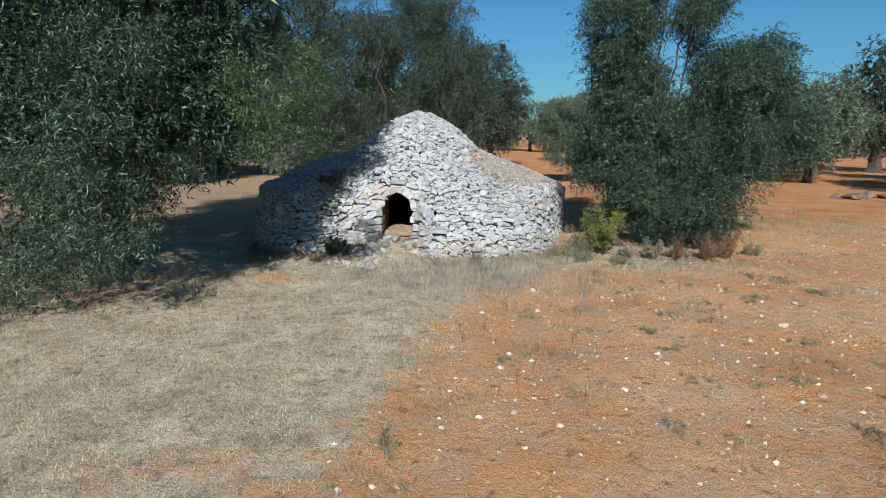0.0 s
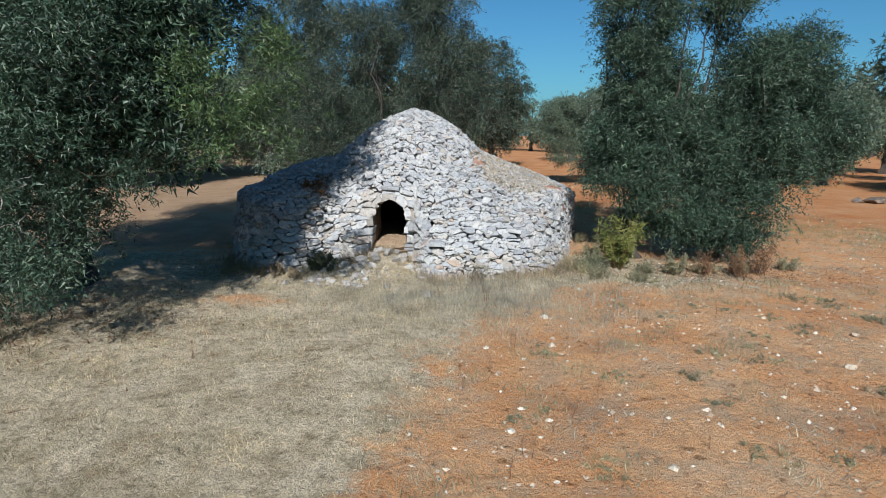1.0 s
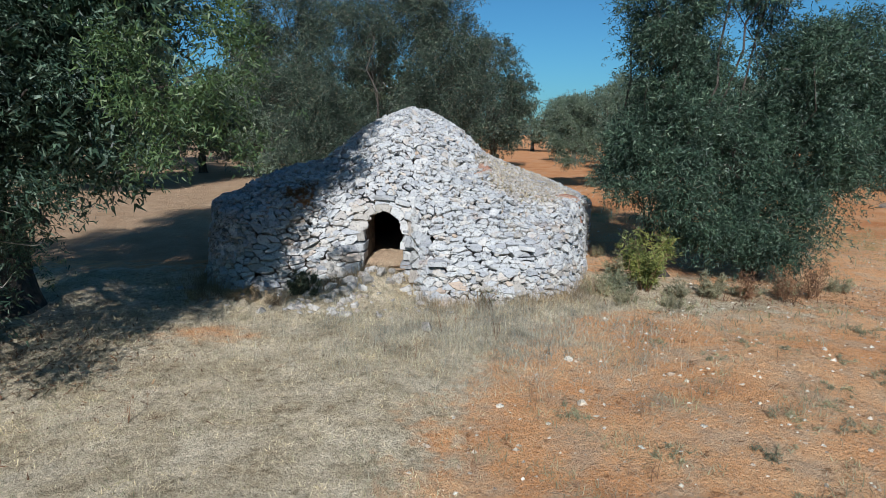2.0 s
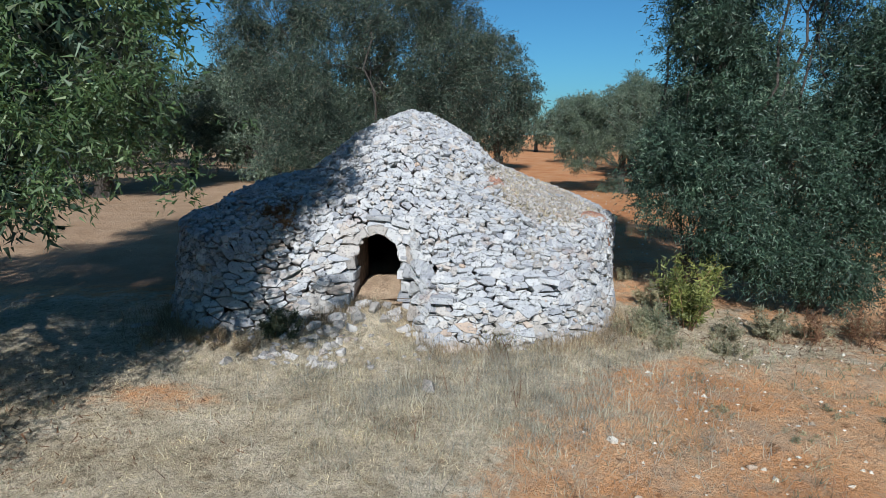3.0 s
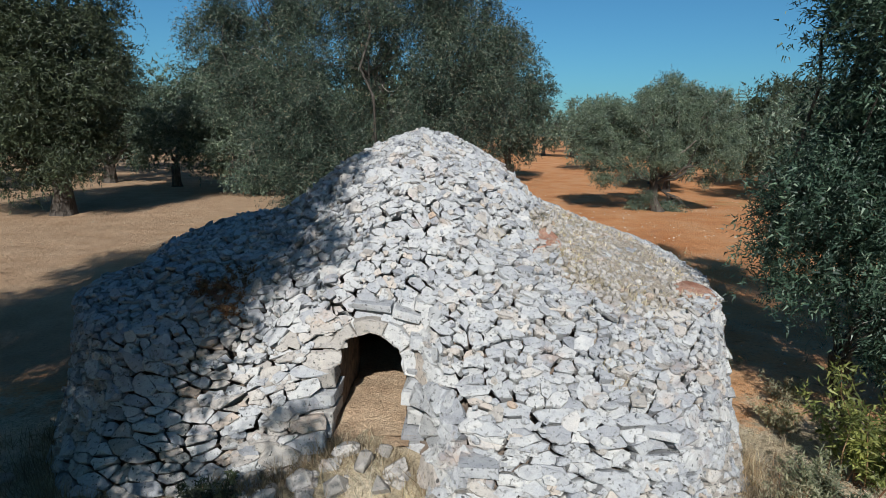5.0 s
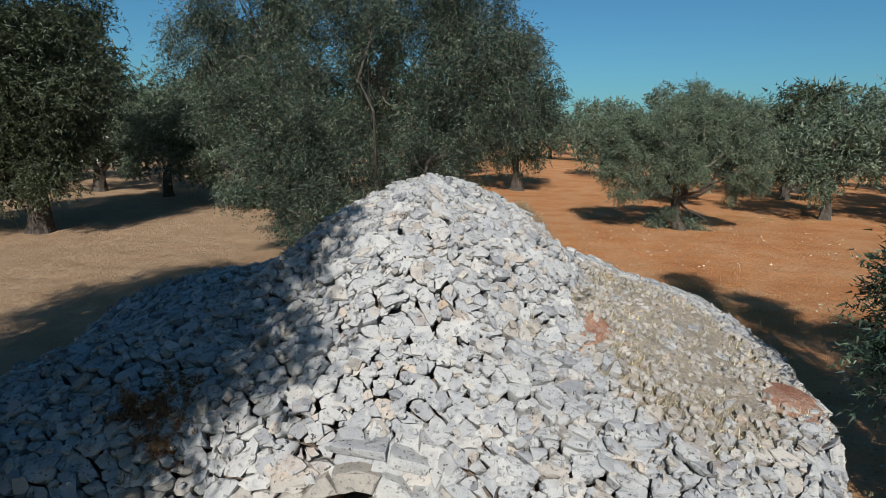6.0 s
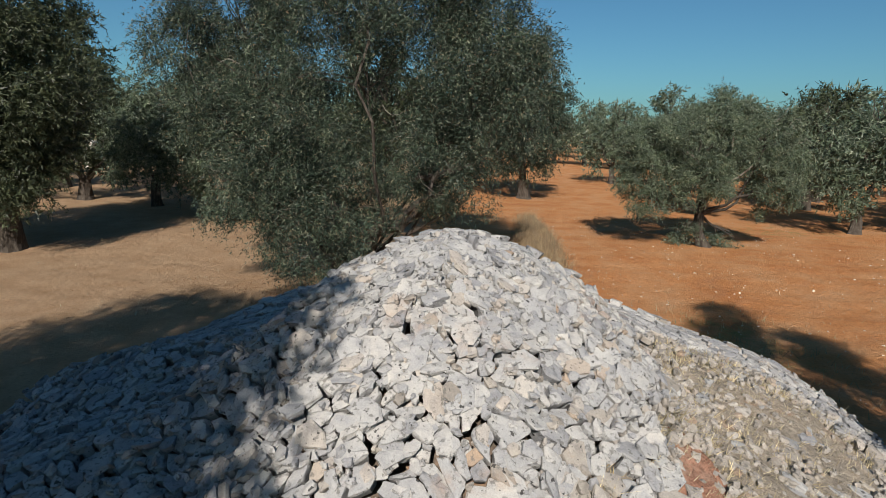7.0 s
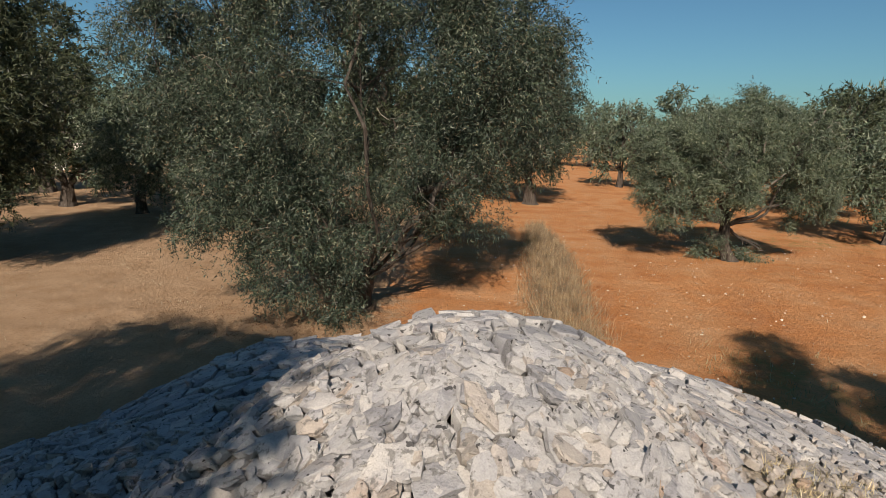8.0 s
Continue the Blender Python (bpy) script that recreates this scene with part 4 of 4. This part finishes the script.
build_tree("olive_tree", "tall dark olive tree beside the sandy track", (-16.6, 33.0), [
    (-16.0, 32.4, 5.6, 2.4, 2.8, 2.6), (-16.8, 32.5, 8.4, 3.2, 3.0, 2.8), (-19.0, 33.0, 5.5, 3.0, 3.0, 3.0), (-15.8, 32.0, 3.9, 1.8, 1.8, 1.3), (-19.5, 32.6, 3.4, 2.0, 1.8, 1.6), (-17.6, 31.8, 2.7, 2.2, 1.6, 1.3), (-15.6, 31.8, 2.8, 1.3, 1.2, 1.0)], 220000, 0.15, MAT_DARKLEAF, 0.38, 2.0, twig=0.45, gap=0.0, plain=True, lump=0.4, bunch=30)
build_tree("olive_tree", "rounded olive tree on the sandy ground", (-11.6, 42.0), [
    (-11.6, 42.0, 4.6, 3.4, 3.2, 2.6), (-8.8, 41.4, 2.8, 2.0, 1.8, 2.0), (-13.8, 41.4, 2.9, 1.9, 1.8, 1.9), (-11.4, 40.6, 1.9, 2.0, 1.4, 1.4), (-11.2, 42, 6.8, 2.2, 2.2, 1.5), (-8.6, 42, 5.6, 1.6, 1.6, 1.4)], 70000, 0.18, MAT_OLIVE, 0.4, 1.2, twig=0.5, gap=0.3, plain=True)

# orchard trees farther off: three kinds, set out again and again
orchard = [
    build_tree("orchard_tree", "grey-green orchard olive tree on red soil", (17.8, 41.0), [
        (17.8, 41.0, 3.8, 2.2, 2.2, 1.5), (19.8, 40.6, 3.2, 1.5, 1.5, 1.4), (15.7, 41.2, 3.5, 1.5, 1.6, 1.5), (18.4, 41.2, 5.4, 1.4, 1.4, 1.0), (16.6, 40.4, 2.0, 0.9, 0.9, 0.8)], 24000, 0.20, MAT_OLIVE, 0.24, 1.4, group="orchard rows", twig=0.5, plain=True),
    build_tree("orchard_tree", "dark grey-green orchard olive tree", (-23.0, 47.4), [
        (-23.0, 47.4, 4.6, 3.0, 3.0, 2.3), (-20.8, 47.0, 3.6, 1.7, 1.7, 1.6), (-25.2, 47.6, 4.0, 1.9, 1.8, 1.7), (-22.6, 47.4, 6.7, 2.0, 2.0, 1.4), (-24.2, 46.6, 2.4, 1.4, 1.3, 1.1), (-21.6, 48.2, 2.3, 1.4, 1.3, 1.1)], 22000, 0.24, MAT_DARKLEAF, 0.36, 1.4, group="orchard rows", twig=0.5, gap=0.3, plain=True),
    build_tree("orchard_tree", "distant grey-green olive tree in the rows", (30.0, 72.0), [
        (30.0, 72.0, 4.2, 2.8, 2.6, 2.0), (32.0, 72.0, 3.2, 1.6, 1.6, 1.5), (28.2, 72.0, 3.6, 1.7, 1.7, 1.6), (30.4, 72.0, 6.0, 1.6, 1.7, 1.1), (30, 71.6, 1.6, 2.0, 1.5, 1.2)], 7000, 0.33, MAT_OLIVE, 0.26, 1.5, group="orchard rows", twig=0.5, gap=0.3, per=8, plain=True, lump=0.3)]
ROWS_AT = [(22.5, 38, 0, 1.05), (27, 45, 0, 1.1), (20.5, 50, 1, 0.9), (14, 53, 0, 1.0), (31, 36, 1, 1.0), (26, 31, 0, 1.0), (35, 50, 1, 1.3), (12.8, 46.5, 0, 0.9), (24, 55, 2, 1.1), (30, 62, 2, 1.2), (17, 60, 2, 1.0), (13, 68, 2, 1.0),
           (-18, 57, 1, 1.25), (-29, 54, 1, 1.5), (-33, 45, 1, 1.2), (-14, 62, 2, 1.4), (-24, 66, 2, 1.3), (-7, 62, 2, 1.5), (-38, 60, 2, 1.3), (-29, 31, 1, 1.5), (-1.5, 66, 2, 1.5), (-17.5, 45, 0, 1.1), (-5.5, 52, 1, 1.2),
           (9.2, -1.4, 0, 1.15), (-10.4, 0.4, 0, 1.15), (-19, 6, 1, 1.2), (19, 6, 0, 1.1), (3, -17, 1, 1.2), (-20, -14, 0, 1.2), (22, -12, 1, 1.1)]
ROWS_AT += [(9.5, 112, 2, 1.3), (13.5, 106, 2, 1.2), (17, 100, 2, 1.2)]
for k in range(24):
    gx = -72 + 6.2 * k + rng.normal(0, 1.2)
    if abs(gx - 11.5) > 2.8:
        ROWS_AT.append((gx, 88 + rng.normal(0, 6), 2, rng.uniform(1.0, 1.35)))
for k in range(20):
    ROWS_AT.append((-80 + 8.5 * k + rng.normal(0, 2), 128 + rng.normal(0, 8), 2, rng.uniform(1.3, 1.7)))
for x, y, kind, big in ROWS_AT:
    copy_thing(orchard[kind], Matrix.Translation((x, y, float(ground_z(x, y)) - 0.1)) @ pose(0, 0, 0, 0, 0, float(rng.uniform(0, 360))) @ Matrix.Scale(big, 4))


# ---- grass and small growth ----
def blades(name, x, y, height, width, mat, lean=0.5, lift=0.0, z=None):
    n = len(x)
    z = ground_z(x, y) if z is None else z
    p = np.stack([x, y, z + lift - 0.01], -1)
    a = rng.uniform(0, 2 * math.pi, n)
    d = np.stack([np.cos(a), np.sin(a), np.zeros(n)], -1)
    h = height * rng.uniform(0.45, 1.4, n)
    le = lean * rng.uniform(0.1, 1.7, n)
    b = rng.uniform(0, 2 * math.pi, n)
    tip = p + np.stack([np.cos(b) * le * h, np.sin(b) * le * h, h / np.sqrt(1 + le ** 2)], -1)
    w = width * rng.uniform(0.6, 1.4, n)
    v = np.stack([p - d * w[:, None], p + d * w[:, None], tip], 1).reshape(-1, 3)
    i = np.arange(0, 3 * n, 3)
    return arrays_to_mesh(name, v, np.stack([i, i + 1, i + 2], -1), mat)


def scatter(n, x0, x1, y0, y1, share, clump=0.0):
    x, y = rng.uniform(x0, x1, n), rng.uniform(y0, y1, n)
    keep = rng.random(n) < share(x, y)
    x, y = x[keep], y[keep]
    if clump:
        x, y = x + rng.normal(0, clump, len(x)), y + rng.normal(0, clump, len(y))
    r = np.hypot(x - AX, y - AY)
    deg = np.degrees(np.arctan2(x - AX, -(y - AY)))
    out = r > np.interp(deg, SHAPE_A[:, 0], SHAPE_A[:, 1]) - 0.12
    return x[out], y[out]


def patchy(x, y, f, seed):
    return 0.5 + 0.5 * np.sin(x * f + 1.3 * np.sin(y * f * 0.7 + seed)) * np.sin(y * f * 1.1 + 1.7 * np.sin(x * f * 0.6 + seed * 2.1))


x, y = scatter(480000, -11, 4, 1, 15.5, lambda x, y: cover(x, y)[0] * (0.10 + 0.9 * patchy(x, y, 1.9, 1) * (0.25 + 0.75 * patchy(x, y, 5.3, 2))))
tagged(new("dry_grass", blades("dry_grass", x, y, 0.075, 0.0034, MAT_STRAW, 1.6)), "flattened straw-coloured dry grass on the ground", "grass", kind="stuff")
x, y = scatter(90000, -9, 3, 2, 13.5, lambda x, y: cover(x, y)[0] * smoothstep(0.5, 0.9, patchy(x, y, 2.1, 6)) * (0.1 + 0.7 * patchy(x, y, 5.9, 3)))
tagged(new("grey_green_tufts", blades("grey_green_tufts", x, y, 0.10, 0.0042, MAT_GREYWEED, 1.1)), "grey-green tufts in the dry grass", "grass", kind="stuff")
x, y = scatter(150000, -5, 5, 9.3, 14.2, lambda x, y: np.exp(-((x - 0.4) / 2.1) ** 2 - ((y - 12.0) / 1.5) ** 2) * (0.2 + 0.8 * patchy(x, y, 3.3, 5) * patchy(x, y, 7.1, 9)))
tagged(new("tall_dry_grass", blades("tall_dry_grass", x, y, 0.20, 0.0034, MAT_GREYSTRAW, 0.75)), "tall grey withered grass in front of the hut", "grass", kind="stuff")
x, y = scatter(420000, -3, 15, 1, 20, lambda x, y: (1 - cover(x, y)[0]) * (0.010 + 0.85 * smoothstep(0.60, 0.95, patchy(x, y, 1.6, 3)) * (0.1 + 0.9 * patchy(x, y, 4.7, 7) ** 2)))
tagged(new("sparse_straw", blades("sparse_straw", x, y, 0.10, 0.0038, MAT_GREYSTRAW, 2.4)), "mats of grey straw litter on red soil", "grass", kind="stuff")
x, y = scatter(90000, -1, 11, 3, 14, lambda x, y: (1 - cover(x, y)[0]) * smoothstep(0.62, 0.9, patchy(x, y, 2.4, 11)) * (0.15 + 0.85 * patchy(x, y, 6.5, 4)))
tagged(new("withered_tufts", blades("withered_tufts", x, y, 0.10, 0.005, MAT_GREYWEED, 0.9)), "low grey-green withered tufts on red soil", "grass", kind="stuff")
x, y = scatter(50000, 1, 14, 11, 30, lambda x, y: np.clip(cover(x, y)[1] * 1.2 + 0.6 * np.exp(-((x - 4.6) / 2.2) ** 2 - ((y - 13.2) / 0.9) ** 2), 0, 1) * patchy(x, y, 2.3, 8))
tagged(new("green_grass", blades("green_grass", x, y, 0.16, 0.007, MAT_WEED, 0.6)), "thin grey-green grass by the hut's foot", "grass", kind="stuff")
x, y = scatter(30000, -22, 14, 20, 48, lambda x, y: 0.6 * patchy(x, y, 1.1, 4) ** 3 + 0.5 * cover(x, y)[0])
tagged(new("field_grass", blades("field_grass", x, y, 0.10, 0.007, MAT_GREYSTRAW, 1.2)), "dry grass tufts scattered over the grove", "grass", kind="stuff")
x, y = scatter(24000, 0.6, 3.2, 27, 44, lambda x, y: smoothstep(1.3, 0.2, np.abs(x - 1.8 - 0.1 * (y - 30))))
tagged(new("tall_weeds", blades("tall_weeds", x, y, 0.42, 0.006, MAT_DRYWEED, 0.6)), "strip of tall grey withered weeds along the lane", "weeds", kind="stuff")

# thin withered weeds along the foot of the wall
pts = []
while len(pts) < 5200:
    deg = float(rng.uniform(-62, 62))
    r = float(np.interp(deg, SHAPE_A[:, 0], SHAPE_A[:, 1])) + float(rng.exponential(0.28)) - 0.05
    if patchy(deg * 0.35, r, 1.0, 3) > 0.35 * rng.random() + 0.2 and not (-12 < deg < 2 and rng.random() < 0.6):
        pts.append((AX + r * math.sin(radians(deg)), AY - r * math.cos(radians(deg))))
pts = np.array(pts)
tagged(new("foot_weeds", blades("foot_weeds", pts[:, 0], pts[:, 1], 0.24, 0.0038, MAT_DRYWEED, 0.55)), "thin brown withered weeds along the hut's foot", "weeds", kind="stuff")

# withered turf on the hut's terrace
pts = []
while len(pts) < 9000:
    deg, s = rng.uniform(30, 118), rng.uniform(1.2, 4.2)
    q, r, k, f = on_hut(deg, s)
    if earthy(deg, r, q.z) > 0.25 * rng.random():
        pts.append((q.x, q.y, q.z))
pts = np.array(pts)
part("dry_turf", blades("dry_turf", pts[:, 0], pts[:, 1], 0.09, 0.005, MAT_STRAW, 1.1, 0.01, pts[:, 2]), HUT, "withered turf on the terrace")["kind"] = "stuff"


for cx, cy, rx, ry, n in ((-3.8, 28.2, 2.4, 0.9, 5000), (-6.2, 10.2, 1.6, 1.0, 3500), (6.2, 14.0, 1.8, 0.6, 3500)):
    x, y = rng.normal(cx, rx, n), rng.normal(cy, ry, n)
    tagged(new("leaf_litter", blades("leaf_litter", x, y, 0.07, 0.014, MAT_RUST, 3.0)), "rust-brown fallen leaves under an olive tree", "leaves", kind="stuff")


for a, b in (((9.5, 36.0, 2.6), (10.0, 35.3, 3.3)), ((8.6, 36.0, 2.6), (7.4, 34.9, 3.8)), ((10.4, 36.0, 4.2), (11.1, 35.4, 5.4)), ((9.2, 36.0, 3.4), (9.0, 34.8, 4.6)), ((6.8, 36.2, 3.0), (5.9, 35.4, 3.9))):
    foot = PALE_TREE.location
    part("cut_limb", soup("cut_limb", [limb(Vector(a) - foot, Vector(b) - foot, 0.05, 0.025, 0.07)], MAT_PALE), PALE_TREE, "pale bare cut limb")


def build_bush(name, label, foot, height, spread, mat, stems=26, leafs=70, size=0.06, stalk=MAT_RUST):
    """A feathery shrub: upright stems with small leaves along them."""
    bush = tagged(new(name), label, "bush")
    x, y = foot
    bush.location = (x, y, float(ground_z(x, y)) - 0.02)
    tubes, lv = [], []
    for _ in range(stems):
        d = Vector((rng.normal(0, spread), rng.normal(0, spread), 1)).normalized() * height * rng.uniform(0.5, 1.08)
        a = Vector((rng.normal(0, 0.10), rng.normal(0, 0.10), 0))
        b = a + d
        tubes.append(limb(a, b, 0.003 + 0.005 * height, 0.0015, 0.05, 4))
        t = rng.uniform(0.18, 1.0, leafs)
        c = np.array(a)[None] + np.array(d)[None] * t[:, None]
        out = rng.normal(0, 1, (leafs, 3))
        out /= np.linalg.norm(out, axis=1, keepdims=True)
        out[:, 2] = np.abs(out[:, 2])
        lv.append(leaves(c, out, 5, 0.2 * height * (1.15 - t.mean()), size * 1.15, -0.2, True)[0])
    part("twiggy_base", soup("twiggy_base", tubes, stalk), bush)["kind"] = "stuff"
    v = np.concatenate(lv)
    part("foliage", arrays_to_mesh("foliage", v, np.arange(len(v)).reshape(-1, 3), mat), bush)
    return bush


build_bush("bush", "yellow-green feathery wild shrub beside the hut", (3.9, 14.5), 1.35, 0.5, MAT_BUSH, 18, 46, 0.07)
build_bush("bush", "low grey-green shrub at the hut's corner", (3.3, 14.2), 0.5, 0.55, MAT_WEED, 22, 26, 0.045)
build_bush("bush", "low grey-green shrub under the olive tree", (5.0, 14.1), 0.5, 0.55, MAT_GREYWEED, 22, 26, 0.045)
build_bush("bush", "small dark shrub at the foot of the hut wall", (-2.5, 13.45), 0.42, 0.7, MAT_DARKLEAF, 24, 40, 0.05)
build_bush("bush", "slender grey-green weed against the hut wall", (0.75, 12.95), 0.6, 0.3, MAT_GREYWEED, 12, 9, 0.03)
for bx, by, bh in ((4.4, 14.0, 0.5), (5.6, 14.0, 0.45), (6.4, 14.1, 0.5), (3.2, 13.5, 0.35), (4.0, 13.3, 0.3), (3.6, 15.6, 0.5), (4.1, 16.4, 0.5), (3.8, 17.6, 0.4), (7.6, 14.4, 0.5), (2.9, 13.9, 0.4)):
    build_bush("undergrowth", "low grey-green undergrowth by the olive tree", (bx, by), bh * 0.8, 0.6, MAT_GREYWEED, 18, 16, 0.04)
for bx, by in ((-2.75, 15.2), (-3.1, 15.45), (-2.85, 15.6)):
    w = build_bush("dead_weed", "rust-brown dead weed rooted in the hut's stones", (bx, by), 0.3, 0.9, MAT_RUST, 18, 22, 0.04)
    w.location.z = 1.42 + 0.5 * (by - 15.1)
for bx, by, bh in ((6.2, 13.7, 0.7), (6.7, 13.8, 0.8), (5.6, 13.8, 0.5)):
    build_bush("dead_weed", "rust-brown dead weed under the olive tree", (bx, by), bh, 0.25, MAT_RUST, 9, 26, 0.04)
for bx, by, bh in ((-3.3, 13.15, 0.3), (-3.8, 13.5, 0.28), (-2.9, 12.95, 0.26), (-4.4, 13.4, 0.25)):
    build_bush("dead_weed", "brown withered weed at the hut's foot", (bx, by), bh, 0.8, MAT_DRYWEED, 14, 18, 0.03)
for _ in range(26):
    by = float(rng.uniform(5.0, 12.5))
    bx = float(soil_line(by)) + float(rng.uniform(0.8, 6.5))
    build_bush("weed", "flat grey-green weed withering on red soil", (bx, by), float(rng.uniform(0.06, 0.13)), 1.6, MAT_GREYWEED, 10, 9, 0.03)
for bx, by, bh in ((3.2, 8.3, 0.10), (5.3, 8.0, 0.12), (7.1, 10.6, 0.14), (3.1, 11.4, 0.15), (6.4, 12.0, 0.12), (-0.4, 5.0, 0.16)):
    build_bush("weed", "small grey-green weed on red soil", (bx, by), bh, 1.2, MAT_GREYWEED, 12, 8, 0.03)
for bx, by, bh in ((1.15, 9.4, 0.42), (0.3, 8.1, 0.3), (0.95, 11.4, 0.5), (-3.2, 9.0, 0.3), (-0.6, 10.6, 0.4), (1.9, 8.0, 0.3), (-5.4, 8.7, 0.35), (0.1, 11.8, 0.45), (1.3, 7.2, 0.3), (2.2, 9.1, 0.35), (2.6, 6.7, 0.28), (0.9, 6.4, 0.3), (3.4, 9.6, 0.25), (4.4, 10.6, 0.3)):
    build_bush("dry_stalk", "single dark dried weed stalk", (bx, by), bh, 0.12, MAT_RUST, 3, 8, 0.016)


# ---- loose stones ----
def rock_mesh(name, w, d, h, mat):
    """An angular broken stone: the hull of a few scattered corners."""
    bm = bmesh.new()
    for _ in range(15):
        p = Vector(rng.normal(0, 1, 3)).normalized() * rng.uniform(0.42, 0.56)
        bm.verts.new((p.x * w, p.y * d, p.z * h))
    hull = bmesh.ops.convex_hull(bm, input=bm.verts[:])
    bmesh.ops.delete(bm, geom=[g for g in hull["geom_interior"] if isinstance(g, bmesh.types.BMVert)], context="VERTS")
    bmesh.ops.bevel(bm, geom=bm.edges[:], offset=0.012, segments=1, affect="EDGES")
    me = bpy.data.meshes.new(name)
    bm.to_mesh(me)
    bm.free()
    me.materials.append(mat)
    return me


field = [rock_mesh("field_stone", *rng.uniform((0.8, 0.6, 0.35), (1.3, 1.0, 0.7)), MAT_PEBBLE) for _ in range(8)]
rubble = [rock_mesh("rubble_stone", *rng.uniform((0.9, 0.7, 0.5), (1.3, 1.1, 0.9)), MAT_STONE_WARM) for _ in range(8)]


def lay(meshes, name, label, group, x, y, size, lift=0.1):
    ob = tagged(new(name, meshes[int(rng.integers(len(meshes)))]), label, "stone", group)
    ob.matrix_basis = pose(x, y, float(ground_z(x, y)) + lift * size, float(rng.normal(0, 12)), float(rng.normal(0, 12)), float(rng.uniform(0, 360))) @ Matrix.Scale(size, 4)


for x, y, s in ((1.62, 9.38, 0.16), (0.70, 9.32, 0.12), (1.72, 10.69, 0.15), (5.31, 8.69, 0.18), (0.83, 6.97, 0.13), (2.9, 10.2, 0.12), (2.2, 6.3, 0.12), (0.5, 5.6, 0.1), (1.3, 5.4, 0.1), (6.2, 10.0, 0.16), (7.4, 9.4, 0.14), (4.4, 6.2, 0.14)):
    lay(field, "field_stone", "small white limestone lying on red soil", "stones strewn on the soil", x, y, s)
for _ in range(90):
    y = rng.uniform(3, 15)
    x = soil_line(y) + 0.3 + rng.gamma(1.6, 1.6)
    lay(field, "field_stone", "small white limestone lying on red soil", "stones strewn on the soil", float(x), float(y), float(rng.uniform(0.03, 0.08)))
pieces = []
for k in range(3000):
    y = rng.uniform(2, 44) if k < 1300 else rng.uniform(2, 15)
    x = (float(soil_line(y)) if y < 14 else -1.0) + rng.uniform(0, 16)
    if y > 12 and math.hypot(x - AX, y - AY) < 5.3:
        continue
    s = (rng.uniform(0.015, 0.045) if k < 1300 else rng.uniform(0.010, 0.030)) * (1 if y < 20 else 1.0)
    if y > 20 and rng.random() < 0.35:
        continue
    o = Vector((x, y, float(ground_z(x, y)) + s * 0.15))
    pieces.append(([o + Vector((a * s, b * s, c * s * 0.6)) + Vector(rng.normal(0, s * 0.2, 3)) for a, b, c in ((1, 0, 0), (0, 1, 0), (-1, 0, 0), (0, -1, 0), (0, 0, 1), (0, 0, -1))],
                   [(0, 1, 4), (1, 2, 4), (2, 3, 4), (3, 0, 4), (1, 0, 5), (2, 1, 5), (3, 2, 5), (0, 3, 5)]))
tagged(new("pebbles", soup("pebbles", pieces, MAT_PEBBLE)), "white limestone pebbles strewn over red soil", "pebbles", kind="stuff")
for _ in range(120):
    x, y = rng.normal(-1.9, 0.8), rng.uniform(12.5, 14.1)
    lay(rubble, "rubble_stone", "fallen pale stone before the doorway", "fallen stones before the door", float(x), float(y), float(rng.uniform(0.05, 0.12) if rng.random() < 0.6 else rng.uniform(0.12, 0.24)), 0.08)
for x, y, s in ((-1.38, 14.3, 0.34), (-1.02, 14.38, 0.26), (-1.2, 14.1, 0.40), (-0.88, 14.15, 0.34), (-1.52, 14.1, 0.26), (-1.0, 13.85, 0.32), (-1.4, 13.8, 0.36), (-1.75, 13.95, 0.40), (-2.1, 13.8, 0.34), (-0.7, 13.75, 0.28), (-2.35, 13.5, 0.42), (-1.75, 13.5, 0.34), (-0.2, 11.9, 0.34), (-4.9, 14.3, 0.3), (-5.1, 14.2, 0.22)):
    lay(rubble, "rubble_stone", "fallen pale stone before the doorway", "fallen stones before the door", x, y, s * 0.85, 0.1)
heap = [rock_mesh("heap_stone", 1.2, 0.9, 0.6, MAT_CORE) for _ in range(3)]
for x, y, s in ((19.0, 28.2, 0.9), (19.8, 28.4, 0.7), (20.9, 28.6, 0.8), (18.4, 28.5, 0.5)):
    lay(heap, "field_rock", "dark weathered rock lying in the field", "rocks in the field", x, y, s, 0.2)


# ---- far off behind the trees ----
def box(cx, cy, cz, w, d, h):
    bm = bmesh.new()
    bmesh.ops.create_cube(bm, size=1.0)
    bmesh.ops.transform(bm, matrix=Matrix.Translation((cx, cy, cz)) @ Matrix.Diagonal((w, d, h, 1)), verts=bm.verts[:])
    bmesh.ops.bevel(bm, geom=bm.edges[:], offset=0.02, segments=1, affect="EDGES")
    return bm


def build_far_wall():
    wall = tagged(new("field_house"), "small whitewashed field house behind the olive trees", "building")
    wall.location = (-41, 76, 0)
    mat = plaster_material()
    bm_part("wall", box(0, 0, 1.2, 4.0, 4.0, 2.6), mat, wall)
    bm_part("roof", box(0, 0, 2.61, 4.3, 4.3, 0.22), mat, wall)
    bm_part("door", box(0.6, -2.03, 0.95, 0.9, 0.08, 1.9), MAT_RUST, wall, "brown wooden door")


build_far_wall()
